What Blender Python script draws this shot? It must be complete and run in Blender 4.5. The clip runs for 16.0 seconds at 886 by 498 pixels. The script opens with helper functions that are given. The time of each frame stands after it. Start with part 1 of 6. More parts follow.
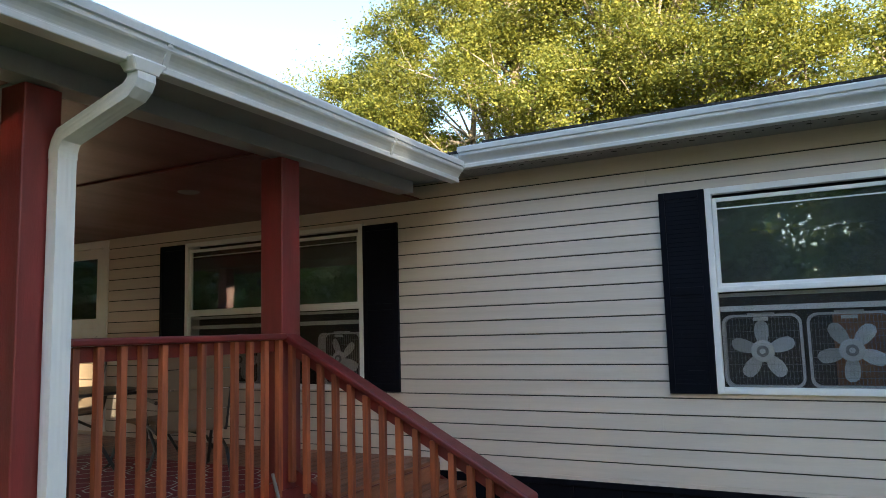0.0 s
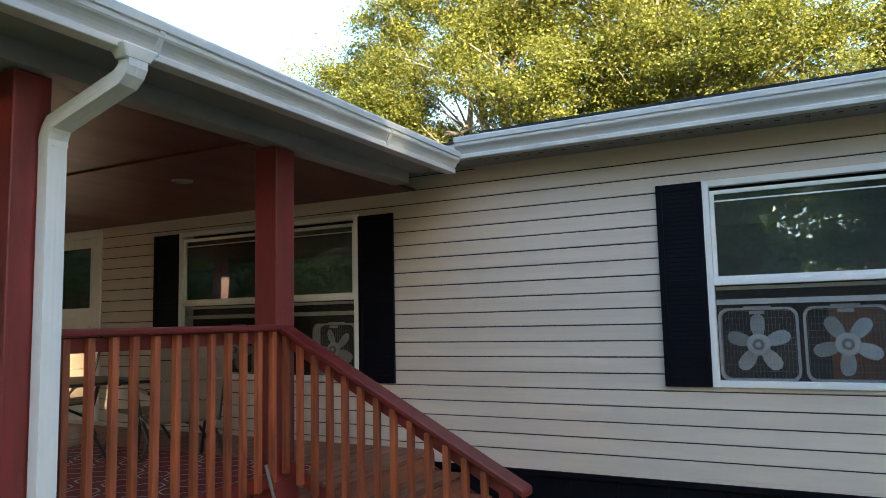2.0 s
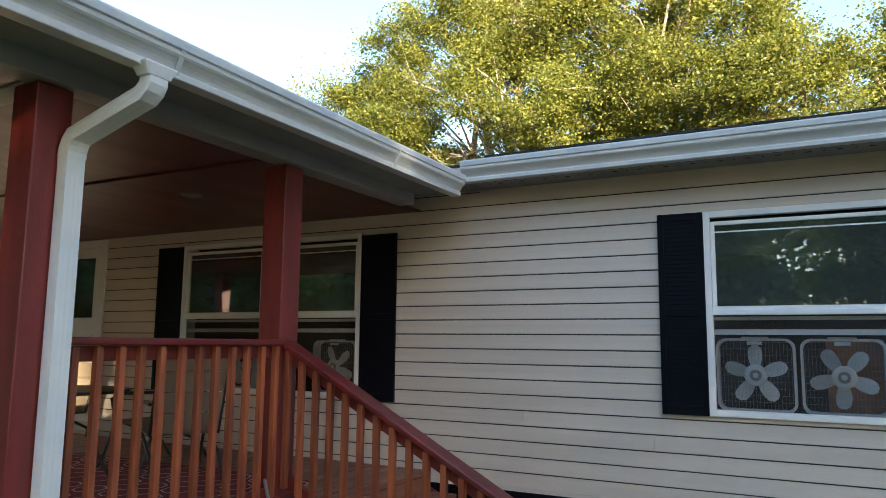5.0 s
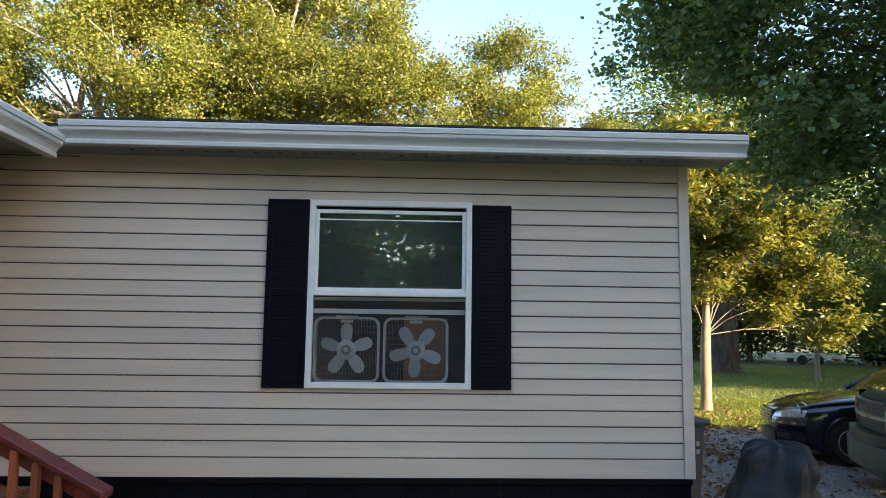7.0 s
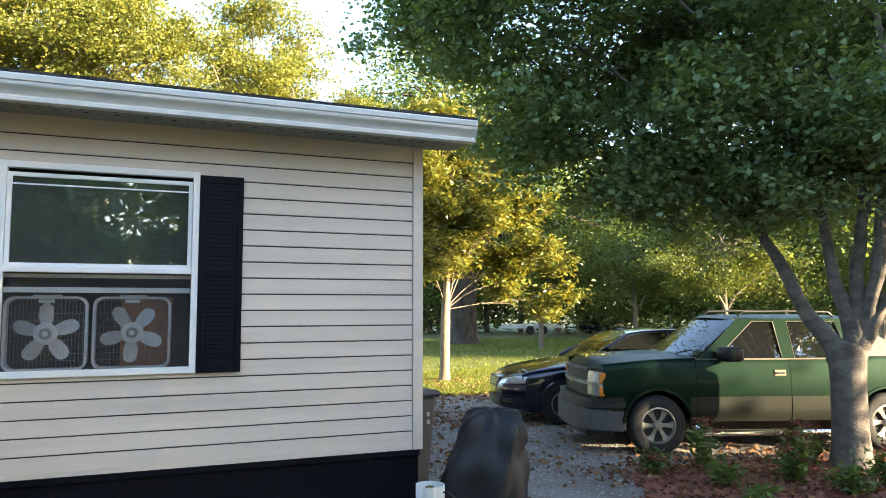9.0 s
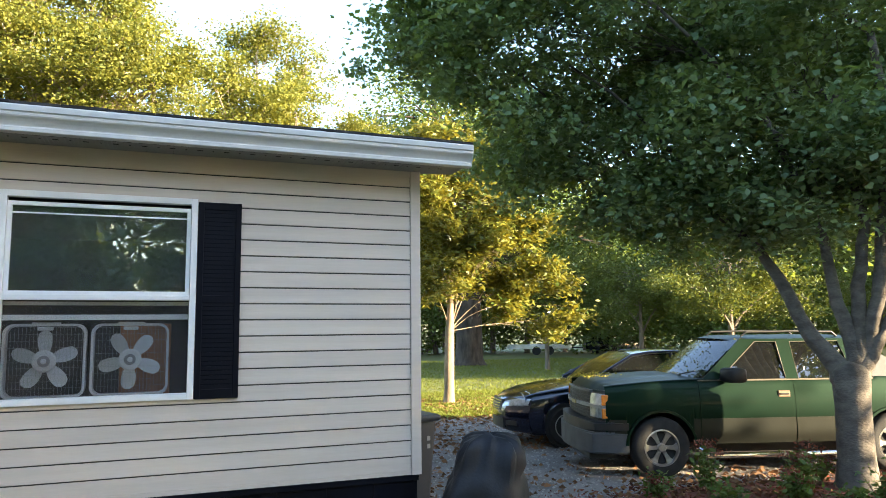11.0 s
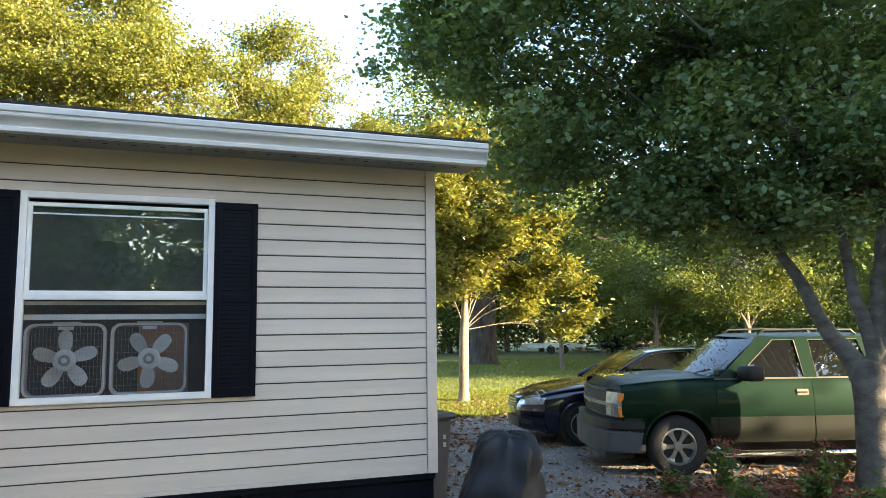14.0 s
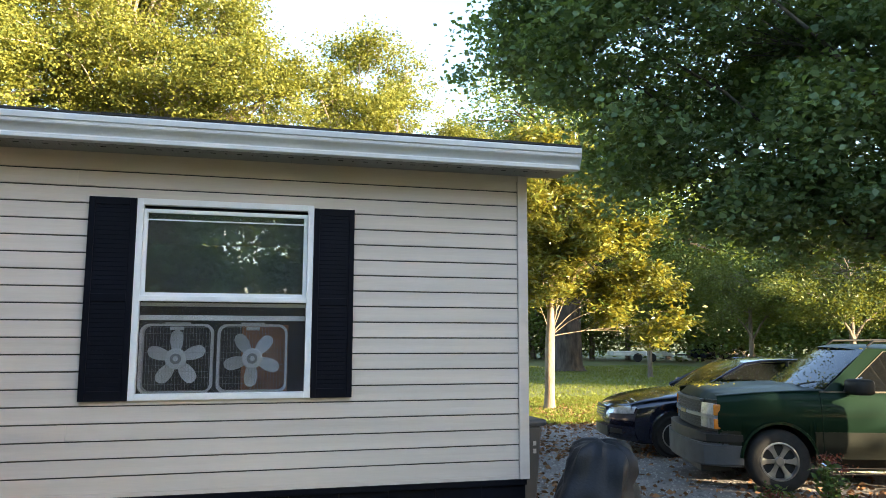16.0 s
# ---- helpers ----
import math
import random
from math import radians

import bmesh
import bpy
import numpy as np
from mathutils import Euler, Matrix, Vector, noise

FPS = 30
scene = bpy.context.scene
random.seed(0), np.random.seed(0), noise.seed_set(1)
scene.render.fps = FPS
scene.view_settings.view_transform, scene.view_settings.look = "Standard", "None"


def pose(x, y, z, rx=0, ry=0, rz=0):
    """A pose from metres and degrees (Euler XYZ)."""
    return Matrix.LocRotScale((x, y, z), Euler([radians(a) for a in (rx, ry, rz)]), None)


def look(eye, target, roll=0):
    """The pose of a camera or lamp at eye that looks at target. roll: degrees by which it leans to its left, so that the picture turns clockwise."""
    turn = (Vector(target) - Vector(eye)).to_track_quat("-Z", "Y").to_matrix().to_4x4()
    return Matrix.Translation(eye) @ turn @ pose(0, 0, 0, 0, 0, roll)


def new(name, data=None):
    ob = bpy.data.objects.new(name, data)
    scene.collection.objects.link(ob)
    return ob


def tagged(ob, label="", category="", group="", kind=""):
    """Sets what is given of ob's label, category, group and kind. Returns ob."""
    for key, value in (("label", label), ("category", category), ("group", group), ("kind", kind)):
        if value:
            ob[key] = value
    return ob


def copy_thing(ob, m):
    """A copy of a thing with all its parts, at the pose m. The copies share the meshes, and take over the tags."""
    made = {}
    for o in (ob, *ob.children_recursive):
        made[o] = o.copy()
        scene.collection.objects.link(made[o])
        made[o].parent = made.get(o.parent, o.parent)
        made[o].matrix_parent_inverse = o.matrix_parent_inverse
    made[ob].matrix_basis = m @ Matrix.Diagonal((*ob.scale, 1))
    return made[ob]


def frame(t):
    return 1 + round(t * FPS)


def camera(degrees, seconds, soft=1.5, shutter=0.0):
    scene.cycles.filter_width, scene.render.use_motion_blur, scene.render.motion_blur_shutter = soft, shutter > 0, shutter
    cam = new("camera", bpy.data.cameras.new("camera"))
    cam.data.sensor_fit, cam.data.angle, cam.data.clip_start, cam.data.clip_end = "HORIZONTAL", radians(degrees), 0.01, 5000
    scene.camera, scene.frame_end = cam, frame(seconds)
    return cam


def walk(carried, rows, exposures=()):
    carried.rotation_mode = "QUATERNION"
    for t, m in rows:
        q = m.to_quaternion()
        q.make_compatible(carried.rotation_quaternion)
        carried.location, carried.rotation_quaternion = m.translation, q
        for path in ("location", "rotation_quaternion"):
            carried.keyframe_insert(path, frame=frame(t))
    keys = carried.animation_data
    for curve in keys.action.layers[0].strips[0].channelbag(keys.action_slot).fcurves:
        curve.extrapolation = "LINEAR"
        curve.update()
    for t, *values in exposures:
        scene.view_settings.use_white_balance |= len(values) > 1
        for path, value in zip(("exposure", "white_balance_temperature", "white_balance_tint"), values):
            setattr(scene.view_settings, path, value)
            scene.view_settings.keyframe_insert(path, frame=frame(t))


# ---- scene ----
cam = camera(63.5, 16.0, soft=0.9)
PATH = [
    (0, (0.765, -5.821, 1.876), (-0.172, -4.069, 2.102), -1.6),
    (0.5, (0.763, -5.815, 1.878), (-0.177, -4.062, 2.093), -1.5),
    (1, (0.756, -5.801, 1.881), (-0.175, -4.042, 2.08), -1.5),
    (1.5, (0.751, -5.79, 1.884), (-0.18, -4.03, 2.081), -1.5),
    (2, (0.75, -5.789, 1.884), (-0.179, -4.029, 2.084), -1.3),
    (2.5, (0.751, -5.791, 1.884), (-0.182, -4.038, 2.119), -0.8),
    (3, (0.754, -5.797, 1.882), (-0.172, -4.042, 2.13), 0.0),
    (3.5, (0.753, -5.796, 1.882), (-0.172, -4.041, 2.13), 0.3),
    (5.8, (0.779, -5.94, 1.865), (-0.137, -4.183, 2.133), 0.9),
    (6, (0.834, -5.961, 1.839), (0.035, -4.145, 2.093), 0.9),
    (6.5, (0.865, -6.022, 1.822), (0.486, -4.075, 2.074), 0.9),
    (7, (0.863, -6.024, 1.824), (0.942, -4.039, 2.051), 0.7),
    (7.5, (1.118, -5.995, 1.815), (1.664, -4.083, 2.034), -0.2),
    (8, (1.161, -5.961, 1.838), (1.929, -4.125, 2.032), -0.8),
    (8.5, (1.063, -5.927, 1.837), (1.819, -4.083, 2.007), -0.2),
    (9, (1.054, -5.924, 1.841), (1.793, -4.072, 2.005), -0.1),
    (9.5, (1.098, -5.948, 1.865), (1.841, -4.099, 2.034), -0.5),
    (10, (1.117, -5.963, 1.865), (1.849, -4.112, 2.065), -0.6),
    (12.5, (1.113, -5.977, 1.87), (1.829, -4.123, 2.097), -0.6),
    (13, (1.1, -5.964, 1.861), (1.809, -4.108, 2.086), -0.7),
    (13.5, (1.103, -5.955, 1.862), (1.806, -4.095, 2.082), -0.6),
    (14, (1.1, -5.973, 1.864), (1.786, -4.107, 2.083), -0.7),
    (14.5, (1.098, -5.969, 1.859), (1.762, -4.095, 2.074), -0.5),
    (15, (1.071, -5.965, 1.857), (1.704, -4.081, 2.079), 0.4),
    (15.5, (1.034, -5.976, 1.864), (1.616, -4.075, 2.085), 0.6),
    (16, (1.009, -5.979, 1.863), (1.475, -4.048, 2.097), 0.2),
]
walk(cam, [(t, look(eye, target, roll)) for t, eye, target, roll in PATH],
     [(0, 2.22, 6250, 9.5), (1.0, 2.37, 6250, 9.0), (2.5, 2.34, 6250, 9.0), (3.5, 2.30, 6250, 9.5), (6.0, 2.24, 6250, 9.5), (6.5, 2.24, 6350, 10.5), (7.0, 2.22, 6550, 12), (7.6, 2.40, 6650, 12), (8.2, 2.70, 6700, 12), (9.0, 2.92, 6700, 12), (10, 2.85, 6700, 12), (12.5, 2.83, 6700, 12), (14.5, 2.80, 6700, 12), (16, 2.76, 6700, 12.5)])

# ---- world, sun, exposure ----
GROUND = -0.12
world = bpy.data.worlds.new("world")
scene.world = world
world.use_nodes = True
wn = world.node_tree
sky = wn.nodes.new("ShaderNodeTexSky")
sky.sky_type, sky.sun_disc = "NISHITA", False
SUN_TO = Vector((0.72, -0.69, 0.0)).normalized()
SUN_ELEV = radians(12.5)
sky.sun_elevation = SUN_ELEV
sky.sun_rotation = math.atan2(SUN_TO.x, SUN_TO.y)
sky.air_density, sky.dust_density, sky.ozone_density = 1.0, 0.85, 1.5
wn.links.new(sky.outputs[0], wn.nodes["Background"].inputs[0])
wn.nodes["Background"].inputs[1].default_value = 0.14
sun_data = bpy.data.lights.new("sun", "SUN")
sun_data.energy, sun_data.angle, sun_data.color = 5.0, radians(0.6), (1.0, 0.82, 0.54)
sun = new("sun", sun_data)
sun_dir = Vector((SUN_TO.x * math.cos(SUN_ELEV), SUN_TO.y * math.cos(SUN_ELEV), math.sin(SUN_ELEV)))
sun.matrix_world = look(sun_dir * 50, (0, 0, 0))


# ---- materials ----
def node_mat(name):
    m = bpy.data.materials.new(name)
    m.use_nodes = True
    return m, m.node_tree.nodes, m.node_tree.links, m.node_tree.nodes["Principled BSDF"]


def surface(name, color, rough=0.6, metal=0.0, scale=6.0, vary=0.15, fine=60.0, bump=0.15, stretch=(1, 1, 1), second=None, piece=0.0, spec=0.5, coat=0.0):
    """Painted, stained or bare surface: two scales of noise in colour, one in roughness, fine relief, and a shift from piece to piece."""
    m, n, l, b = node_mat(name)
    tc = n.new("ShaderNodeTexCoord")
    mp = n.new("ShaderNodeMapping")
    mp.inputs["Scale"].default_value = stretch
    geo = n.new("ShaderNodeNewGeometry")
    l.new(geo.outputs["Position"], mp.inputs[0])
    big = n.new("ShaderNodeTexNoise")
    big.inputs["Scale"].default_value, big.inputs["Detail"].default_value = scale, 6
    l.new(mp.outputs[0], big.inputs["Vector"])
    small = n.new("ShaderNodeTexNoise")
    small.inputs["Scale"].default_value, small.inputs["Detail"].default_value = fine, 4
    l.new(mp.outputs[0], small.inputs["Vector"])
    mix = n.new("ShaderNodeMix")
    mix.data_type = "RGBA"
    c2 = second or tuple(c * (1 - 2.2 * vary) for c in color)
    mix.inputs["A"].default_value = (*color, 1)
    mix.inputs["B"].default_value = (*c2, 1)
    ramp = n.new("ShaderNodeMapRange")
    ramp.inputs["From Min"].default_value, ramp.inputs["From Max"].default_value = 0.35, 0.72
    l.new(big.outputs[0], ramp.inputs[0])
    l.new(ramp.outputs[0], mix.inputs["Factor"])
    hsv = n.new("ShaderNodeHueSaturation")
    l.new(mix.outputs["Result"], hsv.inputs["Color"])
    val = n.new("ShaderNodeMapRange")
    val.inputs["To Min"].default_value, val.inputs["To Max"].default_value = 1 - vary, 1 + vary
    l.new(small.outputs[0], val.inputs[0])
    last = val.outputs[0]
    if piece:
        info = n.new("ShaderNodeObjectInfo")
        pr = n.new("ShaderNodeMapRange")
        pr.inputs["To Min"].default_value, pr.inputs["To Max"].default_value = 1 - piece, 1 + piece
        l.new(info.outputs["Random"], pr.inputs[0])
        mul = n.new("ShaderNodeMath")
        mul.operation = "MULTIPLY"
        l.new(last, mul.inputs[0])
        l.new(pr.outputs[0], mul.inputs[1])
        last = mul.outputs[0]
    l.new(last, hsv.inputs["Value"])
    l.new(hsv.outputs[0], b.inputs["Base Color"])
    rr = n.new("ShaderNodeMapRange")
    rr.inputs["To Min"].default_value, rr.inputs["To Max"].default_value = max(0.02, rough - 0.1), min(1, rough + 0.1)
    l.new(big.outputs[0], rr.inputs[0])
    l.new(rr.outputs[0], b.inputs["Roughness"])
    b.inputs["Metallic"].default_value = metal
    b.inputs["Specular IOR Level"].default_value = spec
    b.inputs["Coat Weight"].default_value = coat
    if bump:
        bp = n.new("ShaderNodeBump")
        bp.inputs["Strength"].default_value, bp.inputs["Distance"].default_value = bump, 0.01
        l.new(small.outputs[0], bp.inputs["Height"])
        l.new(bp.outputs[0], b.inputs["Normal"])
    return m


def leaf_mat(name, lo, hi, through_color, trans=0.35, rough=0.5, spec=0.3):
    """Leaves: every leaf takes its own colour between lo and hi, and lets some light through."""
    m, n, l, b = node_mat(name)
    geo = n.new("ShaderNodeNewGeometry")
    ramp = n.new("ShaderNodeValToRGB")
    ramp.color_ramp.elements[0].color = (*lo, 1)
    ramp.color_ramp.elements[1].color = (*hi, 1)
    l.new(geo.outputs["Random Per Island"], ramp.inputs[0])
    big = n.new("ShaderNodeTexNoise")
    big.inputs["Scale"].default_value = 0.5
    l.new(geo.outputs["Position"], big.inputs["Vector"])
    hsv = n.new("ShaderNodeHueSaturation")
    mr = n.new("ShaderNodeMapRange")
    mr.inputs["To Min"].default_value, mr.inputs["To Max"].default_value = 0.6, 1.4
    l.new(big.outputs[0], mr.inputs[0])
    l.new(mr.outputs[0], hsv.inputs["Value"])
    l.new(ramp.outputs[0], hsv.inputs["Color"])
    l.new(hsv.outputs[0], b.inputs["Base Color"])
    b.inputs["Roughness"].default_value = rough
    b.inputs["Specular IOR Level"].default_value = spec
    tr = n.new("ShaderNodeBsdfTranslucent")
    tr.inputs[0].default_value = (*through_color, 1)
    mix = n.new("ShaderNodeMixShader")
    mix.inputs[0].default_value = trans
    l.new(b.outputs[0], mix.inputs[1])
    l.new(tr.outputs[0], mix.inputs[2])
    l.new(mix.outputs[0], n["Material Output"].inputs[0])
    return m


def glass_mat(name, tint=(0.9, 0.95, 0.95), clear=0.75, haze=0.055):
    m, n, l, b = node_mat(name)
    tr = n.new("ShaderNodeBsdfTransparent")
    tr.inputs[0].default_value = (*tint, 1)
    gl = n.new("ShaderNodeBsdfGlossy")
    gl.inputs["Roughness"].default_value = 0.015
    nz = n.new("ShaderNodeTexNoise")
    nz.inputs["Scale"].default_value = 1.6
    geo = n.new("ShaderNodeNewGeometry")
    l.new(geo.outputs["Position"], nz.inputs["Vector"])
    bp = n.new("ShaderNodeBump")
    bp.inputs["Strength"].default_value, bp.inputs["Distance"].default_value = 0.12, 0.01
    l.new(nz.outputs[0], bp.inputs["Height"])
    l.new(bp.outputs[0], gl.inputs["Normal"])
    fr = n.new("ShaderNodeFresnel")
    fr.inputs[0].default_value = 1.5
    mr = n.new("ShaderNodeMapRange")
    mr.inputs["To Min"].default_value, mr.inputs["To Max"].default_value = 1 - clear, 1.0
    l.new(fr.outputs[0], mr.inputs[0])
    mix = n.new("ShaderNodeMixShader")
    # pale diffuse share paints the grey haze of reflections into the pane
    haze_bsdf = n.new("ShaderNodeBsdfDiffuse")
    haze_bsdf.inputs[0].default_value = (0.48, 0.53, 0.57, 1)
    film = n.new("ShaderNodeMixShader")
    film.inputs[0].default_value = haze
    l.new(tr.outputs[0], film.inputs[1])
    l.new(haze_bsdf.outputs[0], film.inputs[2])
    l.new(mr.outputs[0], mix.inputs[0])
    l.new(film.outputs[0], mix.inputs[1])
    l.new(gl.outputs[0], mix.inputs[2])
    l.new(mix.outputs[0], n["Material Output"].inputs[0])
    return m


def screen_mat(name):
    """Insect screen: a fine dark mesh that lets most of the view through."""
    m, n, l, b = node_mat(name)
    b.inputs["Base Color"].default_value = (0.05, 0.05, 0.055, 1)
    tr = n.new("ShaderNodeBsdfTransparent")
    mix = n.new("ShaderNodeMixShader")
    mix.inputs[0].default_value = 0.22
    l.new(tr.outputs[0], mix.inputs[1])
    l.new(b.outputs[0], mix.inputs[2])
    l.new(mix.outputs[0], n["Material Output"].inputs[0])
    return m


SIDING = surface("vinyl_siding", (0.615, 0.540, 0.478), 0.55, scale=1.3, vary=0.065, fine=40, bump=0.05, stretch=(0.25, 1, 6), piece=0.025, spec=0.3)
WHITE = surface("white_paint", (0.80, 0.80, 0.79), 0.4, scale=3, vary=0.04, fine=50, bump=0.04)
SPOUT = surface("downspout_enamel", (0.74, 0.75, 0.75), 0.35, scale=1.2, vary=0.05, fine=30, bump=0.03, stretch=(1, 1, 0.3))
GUTTER = surface("gutter_enamel", (0.62, 0.63, 0.635), 0.35, scale=1.2, vary=0.07, fine=30, bump=0.04, stretch=(1, 1, 0.3))
# off-white soffit vinyl greyed to carry the shade under the eaves
SOFFIT = surface("soffit_vinyl_shaded", (0.29, 0.29, 0.29), 0.5, scale=4, vary=0.06, fine=50, bump=0.03)
VINYL_WHITE = surface("window_vinyl", (0.80, 0.80, 0.80), 0.35, scale=5, vary=0.04, fine=80, bump=0.02)
BLACK_VINYL = surface("shutter_vinyl", (0.005, 0.006, 0.011), 0.5, scale=3, vary=0.15, fine=60, bump=0.05, spec=0.08)
SKIRT = surface("skirting_panel", (0.004, 0.005, 0.010), 0.6, scale=2, vary=0.2, fine=40, bump=0.08, spec=0.1)
RED = surface("red_stain", (0.19, 0.023, 0.024), 0.42, scale=2.2, vary=0.14, fine=45, bump=0.18, stretch=(6, 6, 0.6), second=(0.12, 0.018, 0.014))
RED_X = surface("red_stain_rail", (0.15, 0.018, 0.016), 0.38, scale=2.2, vary=0.14, fine=45, bump=0.15, stretch=(1.2, 1.2, 5), second=(0.11, 0.014, 0.012))
CEDAR = surface("cedar_stain", (0.34, 0.088, 0.034), 0.5, scale=3, vary=0.2, fine=50, bump=0.2, stretch=(8, 8, 0.7), second=(0.15, 0.036, 0.018), piece=0.22)
DECK = surface("deck_stain", (0.26, 0.10, 0.055), 0.55, scale=3, vary=0.2, fine=50, bump=0.25, stretch=(6, 0.7, 6), piece=0.14)
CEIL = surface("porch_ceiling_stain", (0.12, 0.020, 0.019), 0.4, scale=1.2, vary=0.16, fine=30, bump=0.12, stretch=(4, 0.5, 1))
SHINGLE = surface("shingle", (0.045, 0.043, 0.042), 0.9, scale=8, vary=0.25, fine=120, bump=0.5)
# near-black base carries the dimness of the unlit rooms and the siding gaps
DARKROOM = surface("dark_room_shade", (0.04, 0.039, 0.038), 0.8, scale=2, vary=0.1, fine=20, bump=0.05)
GLASS = glass_mat("window_glass", clear=0.86)
SCREEN = screen_mat("insect_screen")
FAN_WHITE = surface("fan_plastic", (0.62, 0.63, 0.64), 0.4, scale=8, vary=0.08, fine=60, bump=0.03)
FAN_WIRE = surface("fan_wire", (0.34, 0.35, 0.36), 0.45, scale=8, vary=0.08, fine=60, bump=0.03)
FAN_GREY = surface("fan_hub_grey", (0.22, 0.22, 0.23), 0.45, scale=8, vary=0.08, fine=60, bump=0.03)
BARK = surface("bark_grey", (0.20, 0.165, 0.13), 0.9, scale=5, vary=0.3, fine=22, bump=0.9, stretch=(1.6, 1.6, 0.35), second=(0.09, 0.07, 0.055))
BARK_RINGED = surface("bark_ringed", (0.17, 0.148, 0.122), 0.92, scale=4.5, vary=0.34, fine=26, bump=1.0, stretch=(1.0, 1.0, 1.9), second=(0.07, 0.061, 0.052))
BARK_PALE = surface("bark_pale", (0.42, 0.36, 0.28), 0.85, scale=5, vary=0.2, fine=25, bump=0.6, stretch=(1.5, 1.5, 0.5), second=(0.25, 0.20, 0.15))
BARK_DARK = surface("bark_dark", (0.075, 0.058, 0.045), 0.95, scale=4, vary=0.3, fine=18, bump=0.9, stretch=(1.5, 1.5, 0.4))
BARK_TAN = surface("bark_tan", (0.30, 0.235, 0.165), 0.85, scale=6, vary=0.25, fine=25, bump=0.7, stretch=(1.5, 1.5, 0.6), second=(0.17, 0.125, 0.085))
LEAF_OAK = leaf_mat("oak_leaf", (0.036, 0.064, 0.016), (0.25, 0.245, 0.048), (0.38, 0.375, 0.05), 0.33)
LEAF_MAG = leaf_mat("magnolia_leaf", (0.035, 0.075, 0.016), (0.22, 0.21, 0.035), (0.36, 0.30, 0.03), 0.27, 0.3)
LEAF_DARK = leaf_mat("shade_leaf", (0.07, 0.145, 0.085), (0.20, 0.29, 0.145), (0.30, 0.38, 0.05), 0.38, 0.36, 0.5)
LEAF_FAR = leaf_mat("far_leaf", (0.045, 0.085, 0.024), (0.12, 0.165, 0.04), (0.22, 0.27, 0.04), 0.3)
LEAF_YOUNG = leaf_mat("young_leaf", (0.035, 0.07, 0.016), (0.13, 0.15, 0.03), (0.22, 0.23, 0.03), 0.3)
LEAF_BUSH = leaf_mat("bush_leaf", (0.035, 0.08, 0.02), (0.10, 0.16, 0.04), (0.18, 0.24, 0.03), 0.3)
LEAF_DRY = leaf_mat("dry_leaf", (0.10, 0.055, 0.03), (0.30, 0.16, 0.08), (0.3, 0.14, 0.05), 0.1, 0.8)
GRASS = leaf_mat("grass_blade", (0.06, 0.11, 0.018), (0.20, 0.22, 0.035), (0.30, 0.30, 0.03), 0.3)


# ---- helpers of the scene ----
def part(name, bm, material, parent=None, label="", smooth=False):
    """One mesh object out of a bmesh, under its thing."""
    me = bpy.data.meshes.new(name)
    bmesh.ops.recalc_face_normals(bm, faces=bm.faces)
    bm.to_mesh(me)
    bm.free()
    if smooth:
        me.shade_smooth()
        me.set_sharp_from_angle(angle=radians(50))
    me.materials.append(material)
    ob = new(name, me)
    ob.parent = parent
    if label:
        ob["label"] = label
    return ob


def empty(name, m=None):
    ob = new(name)
    ob.empty_display_size = 0.2
    if m is not None:
        ob.matrix_basis = m
    return ob


def thing(name, label, category, group="", m=None):
    return tagged(empty(name, m), label, category, group)


def box(bm, x0, x1, y0, y1, z0, z1, bevel=0.0, m=None):
    vs = [bm.verts.new((x, y, z)) for x in (x0, x1) for y in (y0, y1) for z in (z0, z1)]
    fs = [bm.faces.new([vs[i] for i in f]) for f in ((0, 1, 3, 2), (4, 6, 7, 5), (0, 4, 5, 1), (2, 3, 7, 6), (0, 2, 6, 4), (1, 5, 7, 3))]
    if bevel:
        es = list({e for f in fs for e in f.edges})
        r = bmesh.ops.bevel(bm, geom=es, offset=bevel, segments=2, affect="EDGES", profile=0.5)
        vs = list({v for f in r["faces"] for v in f.verts} | {v for v in vs if v.is_valid})
    if m is not None:
        bmesh.ops.transform(bm, matrix=m, verts=[v for v in vs if v.is_valid])
    return vs


def box_part(name, dims, material, parent=None, bevel=0.0, label="", m=None):
    bm = bmesh.new()
    box(bm, *dims, bevel=bevel, m=m)
    return part(name, bm, material, parent, label)


def prism(bm, pts, axis, a, b):
    """A polygon in the other two axes, drawn out along axis from a to b."""
    def place(p, c):
        return {"x": (c, p[0], p[1]), "y": (p[0], c, p[1]), "z": (p[0], p[1], c)}[axis]
    lo = [bm.verts.new(place(p, a)) for p in pts]
    hi = [bm.verts.new(place(p, b)) for p in pts]
    n = len(pts)
    bm.faces.new(lo)
    bm.faces.new(hi[::-1])
    for i in range(n):
        bm.faces.new((lo[i], hi[i], hi[(i + 1) % n], lo[(i + 1) % n]))


def tube(bm, pts, radii, sides=8, cap=True):
    """A round tube along a line of points."""
    pts = [Vector(p) for p in pts]
    if not hasattr(radii, "__len__"):
        radii = [radii] * len(pts)
    rings = []
    for i, p in enumerate(pts):
        d = (pts[min(i + 1, len(pts) - 1)] - pts[max(i - 1, 0)]).normalized()
        u = d.cross(Vector((0.31, 0.17, 0.93)) if abs(d.z) < 0.9 else Vector((1, 0.2, 0))).normalized()
        v = d.cross(u)
        rings.append([bm.verts.new(p + (u * math.cos(k * math.tau / sides) + v * math.sin(k * math.tau / sides)) * radii[i]) for k in range(sides)])
    for a, b in zip(rings, rings[1:]):
        for k in range(sides):
            bm.faces.new((a[k], a[(k + 1) % sides], b[(k + 1) % sides], b[k]))
    if cap:
        bm.faces.new(rings[0][::-1])
        bm.faces.new(rings[-1])


